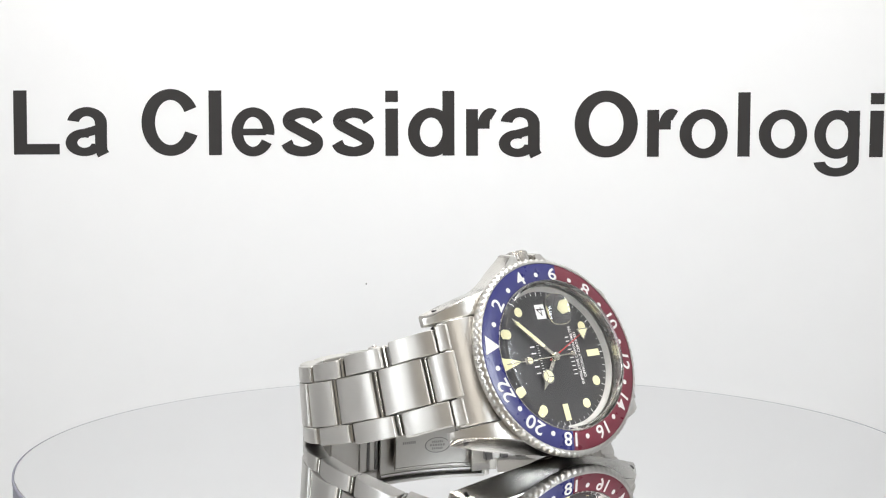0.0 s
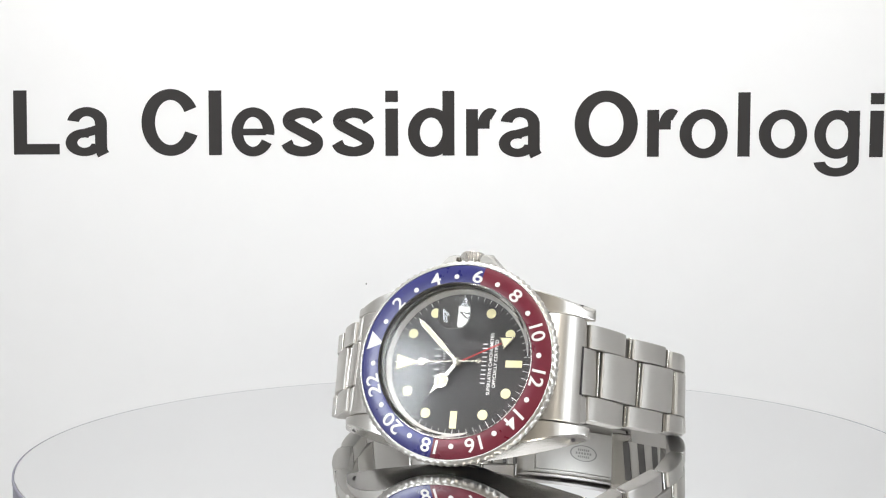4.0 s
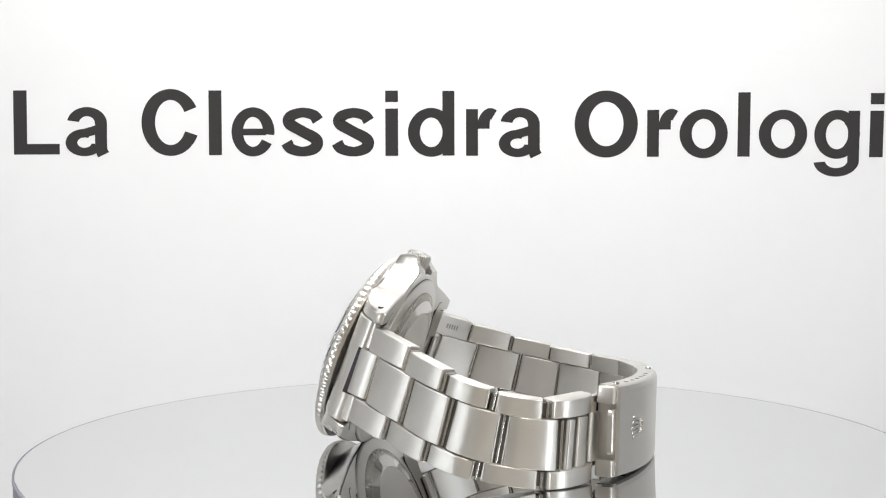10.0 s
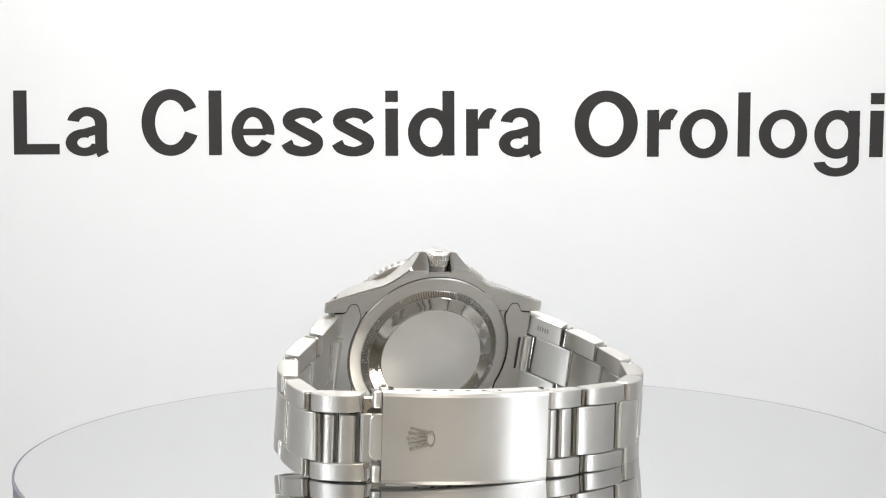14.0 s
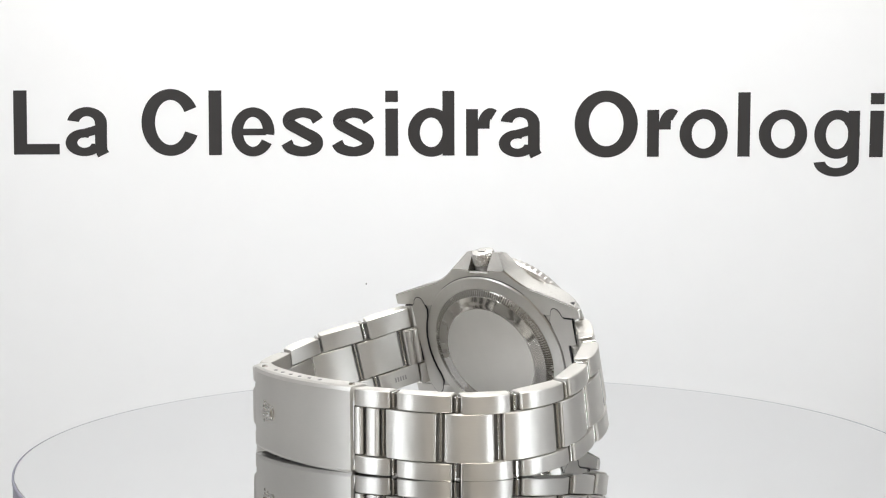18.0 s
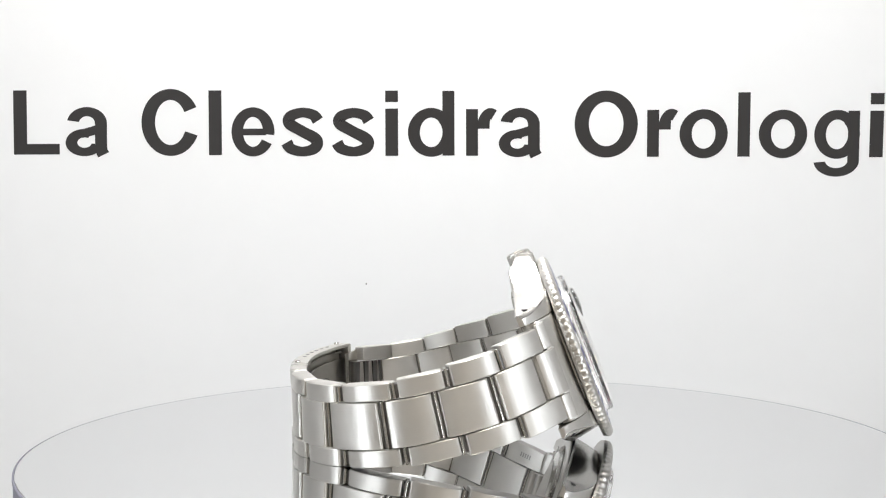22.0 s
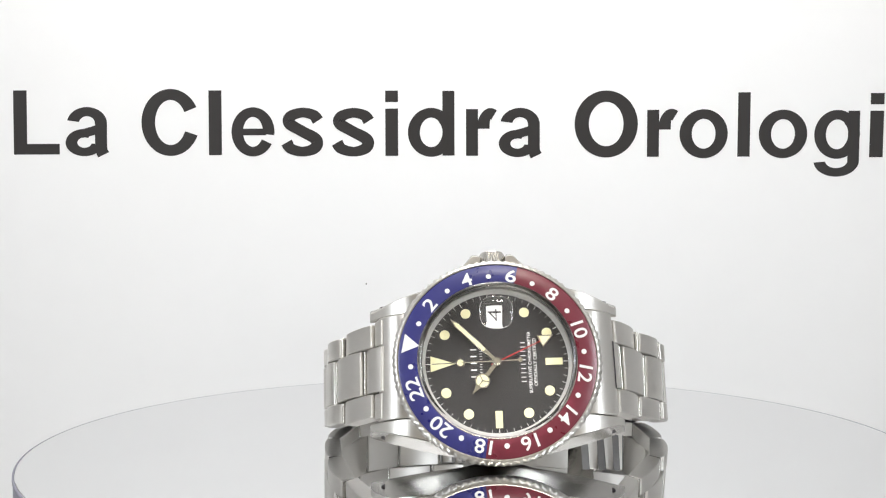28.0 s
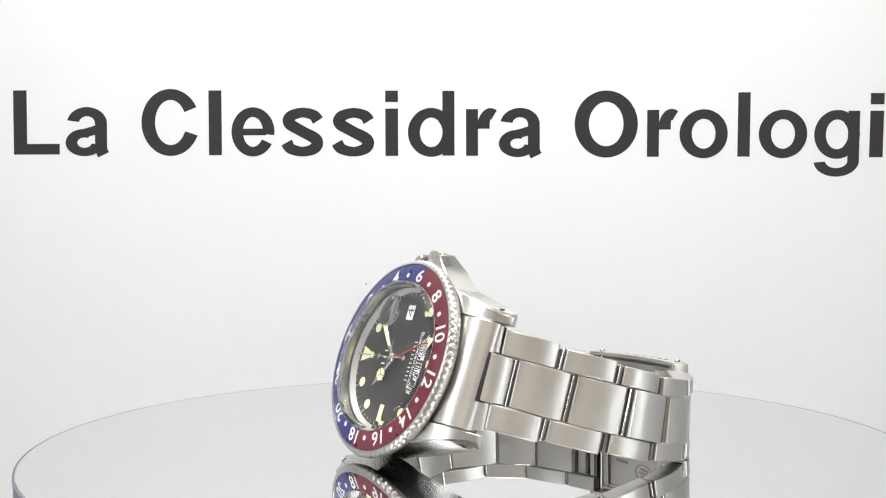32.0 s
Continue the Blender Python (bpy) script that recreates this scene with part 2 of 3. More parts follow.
def poster_letter(ch):
    """A bold plain letter in strokes, and its nominal width, foot and top, in hundredths of a capital's height."""
    if ch == "L":
        return [bar(0, 20.5, 0, 100), bar(0, 70, 0, 16.5, 1)], (0, 70, 0, 100)
    if ch == "l":
        return [bar(0, 18.5, 0, 100)], (0, 18.5, 0, 100)
    if ch == "i":
        return [bar(0, 18.5, 0, 72.5), bar(0, 18.5, 82.5, 100)], (0, 18.5, 0, 100)
    if ch == "O":
        return [band(47.5, 50, 47.5, 52, 21.5, 17.5, 0, 360)], (0, 95, -2, 102)
    if ch == "o":
        return [band(36.5, 36, 36.5, 37.8, 18.5, 14.8, 0, 360)], (0, 73, -1.8, 73.8)
    if ch == "C":
        return [band(44, 50, 44, 52, 20.5, 17, 27, 337)], (0, 86, -2, 102)
    if ch == "e":
        return [band(33.5, 36, 33.5, 37.8, 18, 14.8, -8, 330), bar(14, 54, 30.8, 41.0, 1)], (0, 67, -1.8, 73.8)
    if ch == "a":
        return [band(33, 49, 30.5, 24.8, 18.3, 14.2, 0, 170), bar(45.2, 63.5, 6, 49, 1),
                band(29, 19.0, 29, 21.0, 18, 13.0, 60, 350, 2),
                ribbon([(24, 32.5, 13), (38, 36.0, 13.5), (50, 39.5, 14)], 3), ribbon([(54.3, 14, 18.3), (55.2, 6, 18), (58.0, 0, 19)], 4)], (0, 67.5, -1.8, 73.8)
    if ch == "d":
        return [band(36, 36, 36, 37.8, 18.5, 15, 35, 325), bar(53.5, 72, 0, 100, 1), band(36, 36, 36, 36, 18.5, 14, -50, 50, 2)], (0, 72, -1.8, 100)
    if ch == "g":
        return [band(35.5, 36, 35.5, 37.8, 18, 14.8, 35, 325), bar(52.5, 70.5, -6, 72.5, 1), band(35.5, 36, 35.5, 36, 18, 14, -50, 50, 2),
                band(35.2, -5, 35.3, 24.5, 18, 13.3, 186, 360, 3)], (0, 70.5, -29.5, 73.8)
    if ch == "r":
        return [bar(0, 18.5, 0, 72.5), band(38, 42, 21.0, 32, 19.5, 17.0, 62, 180, 1)], (0, 47.6, 0, 74)
    # s: one snaking stroke
    return [ribbon([(56.5, 53.5, 18), (50, 62.0, 16.5), (33, 66.2, 15), (15.5, 60.5, 17), (13.5, 49.5, 18), (32, 37.5, 17),
                    (53.5, 24.5, 18), (52.0, 11.5, 17), (34, 5.8, 15), (15.5, 10.5, 16.5), (9.0, 20.0, 18)])], (0, 66, -1.8, 73.8)


def photo_box():
    def wall(name, bm, label):
        tagged(part(name, bm, PLASTIC, None), label, "wall", kind="structure")
    wall("wall_left", box(-226, -220, -205, 167, -68, 400), "white side wall of the photo box")
    wall("wall_right", box(220, 226, -205, 167, -68, 400), "white side wall of the photo box")
    wall("wall_back", box(-220, 220, 162, 167, -68, 400), "white back wall of the photo box")
    tagged(part("floor", box(-220, 220, -205, 162, -68, -61), GREY_FLOOR, None), "pale grey floor of the photo box", "floor", kind="structure")
    tagged(part("ceiling", box(-220, 220, -205, 162, 394, 400), PLASTIC, None), "white top of the photo box", "ceiling", kind="structure")
    # the desk under it and the plain room round it
    tagged(part("desk", box(-700, 700, -700, 500, -108, -68.5, 3), WOOD, None), "brown wooden desk under the white photo box", "desk", kind="structure")
    bm = box(-1500, 1500, -2000, 1000, -790, 2000)
    ob = part("room_walls", bm, ROOM, None)
    tagged(ob, "plain grey painted walls of the dim room", "wall", kind="structure")


# ---------------------------------------------------------------- the turntable
def turntable():
    base = new("turntable")
    tagged(base, "round turntable with a mirrored top and dark rim", "turntable")
    bm = lathe([(0.01, -60.8), (70, -60.8), (72, -59), (72, -14), (70, -12), (0.01, -12)], 96, closed=False)
    part("base", bm, PLASTIC, base, "white plastic base")
    platter = new("platter")
    platter.parent = base
    bm = lathe([(0.01, -11.5), (86, -11.5), (89.0, -10), (89.8, -8), (89.9, -2.2), (89.6, -1.0), (89.0, -0.5), (0.01, -0.5)], 160, closed=False)
    part("rim", bm, RIM_DARK, platter, "dark blue-grey rim")
    bm = lathe([(0.01, -0.45), (89.4, -0.45), (89.9, -0.25), (89.5, 0.0), (0.01, 0.0)], 200, closed=False)
    part("mirror", bm, MIRROR, platter, "silvered mirror disc", 20)
    part("edge", lathe([(89.72, -0.3), (89.72, 0.01), (89.8, 0.015), (90.0, -0.1), (90.05, -0.6), (89.6, -0.6)], 200, True), EDGE_GREY, platter, "grey bevelled edge of the mirror", 20)
    return base, platter


# ---------------------------------------------------------------- the watch
# its own space, in millimetres: x to 6 o'clock, y to the crown at 3, z out of the dial,
# from the centre of the bezel's face
def hour_xy(h, r):
    """A place on the dial: hour (12-hour clock) and radius."""
    a = radians(30 * h)
    return -r * math.cos(a), r * math.sin(a)


def dial_pose(x, y, z, up_angle):
    """x to the right and y up of a mark whose top points to that angle, clockwise from 12."""
    a = radians(up_angle)
    up = Vector((-math.cos(a), math.sin(a), 0))
    right = Vector((math.sin(a), math.cos(a), 0))
    m = Matrix((right, up, (0, 0, 1))).transposed().to_4x4()
    m.translation = (x, y, z)
    return m


DIAL_Z = -2.9


def case_outer(x):
    return 18.3 - 0.12 * abs(x) - 0.0045 * x * x


def case_top(x):
    """The lugs curve down to a thin tip."""
    x = abs(x)
    return -2.4 if x < 13 else -2.4 - 5.7 * ((x - 13) / 11.4) ** 2.5


def case_bottom(x):
    return -8.45 - 1.0 * max(0, (abs(x) - 8) / 16.0) ** 1.4


FACET_Y = 19.8      # the crown guards' back facets start here


def flank(x, crown_side):
    """How far the case reaches out: a flat curve, and on the crown's side the two guards with the notch between them."""
    ax = abs(x)
    y = case_outer(x)
    if not crown_side:
        return y
    if ax < 2.5:
        return 19.3
    if ax <= 4.2:
        return 22.75 - 0.35 * max(0.0, 2.9 - ax) / 0.4 - 0.12 * max(0.0, ax - 3.7) / 0.5
    return y + 4.85 * max(0.0, (13.0 - ax) / 8.8) ** 1.75


def case_section(x, crown_side):
    """The case cut across at x, from the inner foot over the top to the outer foot: (y, z)."""
    y1, zt, zb = flank(x, crown_side), case_top(x), case_bottom(x)
    y0 = max(10.3, math.sqrt(max(0.0, 15.1 ** 2 - x * x)))
    rise = max(0.0, y1 - FACET_Y)
    zf = zb + 0.3 + 0.95 * rise                      # lower edge of the polished flank
    zf = min(zf, zt - 0.5 * (zt - zb))
    yb = min(y1 - 0.3, FACET_Y - 0.1)
    lean = min(1.1, 0.35 * (zt - zb) + 0.2)
    c = min(0.22, 0.2 * (zt - zb))
    yt = y1 - lean
    zm = (zt + zf) / 2
    return [(y0, zb + 0.1), (y0, zt - 0.15), (y0 + 0.15, zt), (yt - c, zt), (yt, zt - c), ((yt + y1) / 2 + 0.06, zm), (y1, zf), (yb, zb), (y0 + 0.1, zb)]


def parted(bm, materials, groups, smooth):
    """Splits one smooth body into parts that keep its shading across the cuts. groups: (name, parent or None, label, test on a face's centre)."""
    me = bpy.data.meshes.new("body")
    bmesh.ops.recalc_face_normals(bm, faces=bm.faces)
    for f in bm.faces:
        f.smooth = True
    for e in bm.edges:
        if len(e.link_faces) == 2 and e.calc_face_angle(0) > radians(smooth):
            e.smooth = False
    bm.to_mesh(me)
    bm.free()
    normals = [Vector(n.vector) for n in me.corner_normals]
    left = list(me.polygons)
    made = []
    for name, parent, label, test in groups:
        mine = [p for p in left if test(p.center)]
        left = [p for p in left if not test(p.center)]
        index, faces, shading, mats = {}, [], [], []
        for p in mine:
            faces.append([index.setdefault(v, len(index)) for v in p.vertices])
            shading += [normals[k] for k in p.loop_indices]
            mats.append(p.material_index)
        piece = bpy.data.meshes.new(name)
        piece.from_pydata([me.vertices[v].co * MM for v in index], [], faces)
        for m in materials:
            piece.materials.append(m)
        for p, k in zip(piece.polygons, mats):
            p.material_index, p.use_smooth = k, True
        piece.normals_split_custom_set(shading)
        ob = new(name, piece)
        ob.parent = parent if parent else made[0]
        ob["label"] = label
        made.append(ob)
    bpy.data.meshes.remove(me)
    return made


def case_part(watch):
    """The middle case: two flanks swept from lug to lug, with the crown guards, and the ring that joins them."""
    body = bmesh.new()
    xs = sorted({round(-24.4 + 48.8 * k / 96, 3) for k in range(97)} | {-24.55, 24.55, -2.52, 2.52, -2.48, 2.48, -2.9, 2.9, -3.7, 3.7, -4.2, 4.2, -4.5, 4.5, -5.2, 5.2})
    for sy in (-1, 1):
        loops = []
        for x in xs:
            q = case_section(x, sy > 0)
            if abs(x) > 24.5:      # blunt tip
                my, mz = 11.6, (case_top(x) + case_bottom(x)) / 2
                q = [(my + (y - my) * 0.9, mz + (z - mz) * 0.7) for y, z in q]
            loops.append([(x, sy * y, z) for y, z in q])
        before = len(body.faces)
        rings(body, loops)
        body.faces.ensure_lookup_table()
        for k in range(before, len(body.faces) - 2):      # tops, insides and feet are brushed, the flanks polished
            body.faces[k].material_index = 1 if (k - before) % 9 in (0, 1, 2, 7, 8) else 0
        for f in body.faces[-2:]:
            f.material_index = 1
    groups = [("case", watch, "brushed and polished steel case", lambda c: abs(c.x) < 15.5 and (c.y < 0 or abs(c.x) < 2.5 or abs(c.x) > 12.5 or c.y < 17.2))]
    for sx in (-1, 1):
        groups.append(("crown_guard", None, "polished crown guard beside the crown", lambda c, sx=sx: abs(c.x) < 12.6 and c.x * sx > 0 and c.y > 0))
        for sy in (-1, 1):
            groups.append(("lug", None, "drilled lug with brushed top and polished flank", lambda c, sx=sx, sy=sy: abs(c.x) >= 15.5 and c.x * sx > 0 and c.y * sy > 0))
    case = parted(body, (CASE_STEEL, BACK_SATIN), groups, 24)[0]
    part("case_ring", lathe([(15.1, -8.3), (15.1, -2.6), (16.9, -2.6), (16.9, -8.3)], 96, True), BACK_SATIN, case, "steel ring of the middle case")
    return case


def lug_holes(case):
    for sx in (-1, 1):
        for sy in (-1, 1):
            x, z = 21.9, -7.35
            q = case_section(x, False)
            (ya, za), (yb, zb) = q[5], q[6]
            y = ya + (yb - ya) * (z - za) / (zb - za)
            out = Vector((0.3 * sx, sy * (za - zb), (yb - ya) * 1.0)).normalized()
            m = out.to_track_quat("Z", "Y").to_matrix().to_4x4()
            m.translation = (sx * x, sy * y, z)
            # a flat disc coloured as the shade inside the hole
            part("lug_hole", placed(disc(0, 0, 0.6, -0.1, 0.03, 18), m), GAP_SHADE, case, "dark drilled spring bar hole")


BEZEL_TURN = 101.3     # the bezel's 24 mark, degrees clockwise from 12, less 90


def bezel_part(watch):
    teeth = 84
    def wob(a, k):
        if k not in (4, 5, 6):
            return 1
        w = 2 / math.pi * math.asin(math.sin(a * teeth) * 0.985)
        return 1 + (0.0075, 0.0085, 0.003)[k - 4] * (max(-0.75, min(0.75, w)) - 0.3)
    prof = [(15.2, -2.35), (19.3, -2.35), (19.65, -2.2), (19.75, -1.75), (19.9, -1.6), (19.95, -0.75), (19.55, -0.2), (19.1, 0.06), (18.9, 0.03), (18.84, -0.25), (15.2, -0.1)]
    bezel = part("bezel", lathe(prof, teeth * 8, True, wob), BACK_SATIN, watch, "coin-edged steel bezel", 40)
    # the two-coloured insert
    def arc(a0, a1, mat, label):
        bm = bmesh.new()
        n = 60
        loops = []
        for k in range(n + 1):
            a = radians(a0 + (a1 - a0) * k / n)
            loop = []
            for r, z in ((15.2, -0.6), (15.2, 0.28), (15.35, 0.31), (18.65, 0.0), (18.82, -0.08), (18.82, -0.6)):
                loop.append((-r * math.cos(a), r * math.sin(a), z))
            loops.append(loop)
        rings(bm, loops)
        return part("insert", bm, mat, bezel, label, 30)
    off = BEZEL_TURN - 90.0
    arc(off - 15 * 6.15, off + 15 * 6.2, BLUE, "blue aluminium insert half")
    arc(off + 15 * 6.2, off + 15 * 17.85, RED, "burgundy red aluminium insert half")
    tilt = math.atan2(0.26, 2.7)
    for h in range(24):
        a = off + 15 * h
        ra = radians(a)
        r = 16.75
        x, y, z = -r * math.cos(ra), r * math.sin(ra), 0.185
        m = dial_pose(x, y, z, a) @ Matrix.Rotation(-tilt, 4, "X")
        if h == 0:
            bm = slab([(-1.9, 1.4), (1.9, 1.4), (0, -1.75)], 0, 0.035)
            part("triangle", placed(bm, m), WHITE_PRINT, bezel, "white triangle mark")
        elif h % 2:
            bm = disc(0, -0.3, 0.5, 0, 0.03, 20)
            part("dot", placed(bm, m), WHITE_PRINT, bezel)
        else:
            t = str(h)
            bm = lettering(t, 2.05 if h < 10 else (3.2 if h in (10, 12, 14, 16, 18) else 4.2), 2.65, 0.014, 0.03)
            part("numeral", placed(bm, m @ Matrix.Translation((0, -0.02, 0.01))), WHITE_PRINT, bezel, "", 30)
    return bezel


def crystal_part(watch):
    outer_ = [(14.95, -1.6), (14.95, 1.45), (14.85, 1.7), (14.6, 1.9), (14.0, 2.0), (12, 2.22), (10, 2.4), (7.5, 2.57), (5, 2.68), (2.5, 2.75), (0.01, 2.77)]
    inner_ = [(0.01, 2.05), (5, 1.97), (10, 1.7), (13.6, 1.25), (14.05, 1.05), (14.3, 0.6), (14.36, -1.6)]
    bm = lathe(outer_ + inner_, 96, True)
    ob = part("crystal", bm, HAZED, watch, "clear domed acrylic crystal", 60)
    ob.data.materials.append(CLEAR)
    for f in ob.data.polygons:
        c = f.center / MM
        if f.normal.z < -0.02 or (abs(f.normal.z) < 0.7 and f.normal.xy.dot(c.xy) < 0):
            f.material_index = 1
    ob.visible_shadow = False
    part("retaining_ring", lathe([(14.97, -1.5), (14.97, 0.1), (15.02, 0.36), (15.12, 0.36), (15.18, 0.2), (15.18, -1.5)], 120, True), SATIN, watch, "thin steel ring round the crystal", 50)
    # the magnifying lens over the date
    loops = []
    for s, z in ((1.0, 2.3), (1.0, 2.72), (0.96, 2.8), (0.8, 2.95), (0.6, 3.08), (0.4, 3.16), (0.2, 3.21), (0.02, 3.22)):
        loops.append([(3.2 * s * math.copysign(abs(math.cos(a)) ** 0.75, math.cos(a)), 8.5 + 3.2 * s * math.copysign(abs(math.sin(a)) ** 0.75, math.sin(a)), z)
                      for a in [2 * math.pi * i / 48 for i in range(48)]])
    bm = bmesh.new()
    rings(bm, loops)
    lens = part("date_lens", bm, LENS, ob, "small magnifying bubble over the date", 60)
    lens.visible_shadow = False
    return ob


def dial_parts(watch):
    Z = DIAL_Z
    dial = part("dial", lathe([(0.01, Z - 0.5), (14.2, Z - 0.5), (14.2, Z), (0.01, Z)], 96, False), DIAL, watch, "matte black dial")
    # the ring's pale colour paints light held in the crystal's edge
    part("rehaut", lathe([(13.7, Z), (14.34, -1.7), (14.42, -1.7), (14.42, Z)], 96, True), REHAUT, watch, "inner ring, grey as the crystal's lit edge")
    for h in (1, 2, 4, 5, 7, 8, 10, 11):
        x, y = hour_xy(h, 11.35)
        part("hour_dot", disc(x, y, 0.98, Z + 0.004, Z + 0.13, 28, 0.08), CREAM, dial, "round cream lume marker")
    part("hour_triangle", slab([(-12.7, -1.55), (-12.7, 1.55), (-7.9, 0)], Z + 0.004, Z + 0.13, 0.05), CREAM, dial, "cream lume triangle marker")
    part("hour_baton", box(9.3, 12.6, -0.68, 0.68, Z + 0.004, Z + 0.13, 0.05), CREAM, dial, "cream lume baton marker")
    part("hour_baton", box(-0.68, 0.68, -12.6, -9.3, Z + 0.004, Z + 0.13, 0.05), CREAM, dial, "cream lume baton marker")
    for k in range(60):
        a = radians(6 * k)
        w, r0 = (0.038, 12.9) if k % 5 else (0.065, 12.75)
        bm = box(-w, w, r0, 13.6, Z + 0.004, Z + 0.016)
        part("minute_tick", placed(bm, dial_pose(0, 0, 0, 6 * k)), WHITE_PRINT, dial)
    # date window and its figure
    part("date_window", box(-1.2, 1.2, 8.0, 11.0, Z + 0.004, Z + 0.02), WHITE_PRINT, dial, "white date disc window")
    bm = lettering("4", 1.8, 2.0, -0.012, 0.02)
    part("date_figure", placed(bm, dial_pose(0, 9.5, Z + 0.03, 0)), PRINT, dial, "black date figure")
    # small printed emblem, bars and words
    def word_bar(x, letters, w, h):
        step = w / letters
        for k in range(letters):
            bm = box(-step * 0.1, step * 0.1, -h / 2, h / 2, 0, 0.012)
            part("printed_bar", placed(bm, dial_pose(x, -w / 2 + step * (k + 0.5), Z + 0.006, 0)), WHITE_PRINT, dial)
    part("emblem", placed(slab([(-0.75, 0.45), (0.75, 0.45), (0.42, -0.45), (-0.42, -0.45)], 0, 0.03), dial_pose(-6.6, 0, Z + 0.006, 0)), HAND_METAL, dial, "small silver emblem")
    word_bar(-4.4, 5, 6.6, 1.15)
    word_bar(-3.0, 16, 8.2, 0.5)
    word_bar(5.05, 10, 8.4, 0.95)
    for x, text, w in ((6.3, "SUPERLATIVE CHRONOMETER", 12.0), (7.3, "OFFICIALLY CERTIFIED", 9.3)):
        bm = lettering(text, w, 0.66, 0.008, 0.012)
        part("printed_words", placed(bm, dial_pose(x, 0, Z + 0.008, 0)), WHITE_PRINT, dial, "fine white printed words", 30)


def pointers(watch):
    """Hour, minute, 24-hour and seconds pointers round the centre pin."""
    def swept(name, outline, angle, z, mat, label, bevel=0.04, t=0.14):
        return part(name, placed(slab(outline, z, z + t, bevel), dial_pose(0, 0, 0, angle)), mat, watch, label)

    def ring_pts(x, y, r, n=20):
        return [(x + r * math.cos(2 * math.pi * i / n), y + r * math.sin(2 * math.pi * i / n)) for i in range(n)]
    z = DIAL_Z
    # 24-hour pointer: thin red stem with a cream arrow
    g = swept("gmt_pointer", [(-0.14, -1.2), (0.14, -1.2), (0.1, 9.4), (-0.1, 9.4)], GMT_A, z + 0.45, RED_PAINT, "thin red 24-hour pointer")
    part("arrow", placed(slab([(-1.35, 9.2), (1.35, 9.2), (0, 12.2)], z + 0.45, z + 0.6, 0.04), dial_pose(0, 0, 0, GMT_A)), HAND_METAL, g, "metal arrow frame")
    part("arrow_lume", placed(slab([(-0.98, 9.45), (0.98, 9.45), (0, 11.65)], z + 0.58, z + 0.63), dial_pose(0, 0, 0, GMT_A)), CREAM, g, "cream lume arrow")
    # hour pointer with a round lume near its tip
    h = swept("hour_pointer", [(-0.42, -0.8), (0.42, -0.8), (0.40, 3.4), (-0.40, 3.4)], HOUR_A, z + 0.75, HAND_METAL, "steel hour pointer with round cream lume")
    part("ring", placed(slab(ring_pts(0, 4.65, 1.45, 32), z + 0.75, z + 0.89, 0.04), dial_pose(0, 0, 0, HOUR_A)), HAND_METAL, h)
    part("lume", placed(slab(ring_pts(0, 4.65, 1.18, 32), z + 0.88, z + 0.91), dial_pose(0, 0, 0, HOUR_A)), CREAM, h)
    for a in (90, 210, 330):
        bm = placed(box(-0.1, 0.1, 0, 1.25, z + 0.9, z + 0.94), Matrix.Translation((0, 4.65, 0)) @ Matrix.Rotation(radians(a - 90), 4, "Z") )
        part("spoke", placed(bm, dial_pose(0, 0, 0, HOUR_A)), HAND_METAL, h)
    part("tip", placed(slab([(-0.55, 5.95), (0.55, 5.95), (0, 8.0)], z + 0.75, z + 0.89, 0.04), dial_pose(0, 0, 0, HOUR_A)), HAND_METAL, h)
    # minute pointer
    m = swept("minute_pointer", [(-0.34, -0.9), (0.34, -0.9), (0.36, 2.4), (0.56, 4.6), (0.5, 10.6), (0, 12.2), (-0.5, 10.6), (-0.56, 4.6), (-0.36, 2.4)], MINUTE_A, z + 1.1, HAND_METAL, "steel minute pointer with cream lume")
    part("lume", placed(slab([(-0.3, 3.2), (0.3, 3.2), (0.38, 4.7), (0.33, 10.4), (0, 11.4), (-0.33, 10.4), (-0.38, 4.7)], z + 1.23, z + 1.26), dial_pose(0, 0, 0, MINUTE_A)), CREAM, m)
    # seconds pointer with a lume disc and a tail
    s = swept("seconds_pointer", [(-0.13, -4.0), (0.13, -4.0), (0.09, 12.4), (-0.09, 12.4)], SECOND_A, z + 1.45, HAND_METAL, "thin steel seconds pointer")
    part("disc", placed(slab(ring_pts(0, 7.0, 0.78), z + 1.45, z + 1.57, 0.03), dial_pose(0, 0, 0, SECOND_A)), HAND_METAL, s)
    part("lume", placed(slab(ring_pts(0, 7.0, 0.58), z + 1.56, z + 1.59), dial_pose(0, 0, 0, SECOND_A)), CREAM, s)
    part("tail", placed(slab(ring_pts(0, -4.4, 0.5), z + 1.45, z + 1.57, 0.03), dial_pose(0, 0, 0, SECOND_A)), HAND_METAL, s)
    part("centre_pin", lathe([(0.01, z), (0.85, z), (0.85, z + 1.5), (0.6, z + 1.75), (0.01, z + 1.78)], 24, False), HAND_METAL, watch, "polished centre pin")


MINUTE_A, HOUR_A, GMT_A, SECOND_A = 44.4, -51.5, 155.1, -1.6


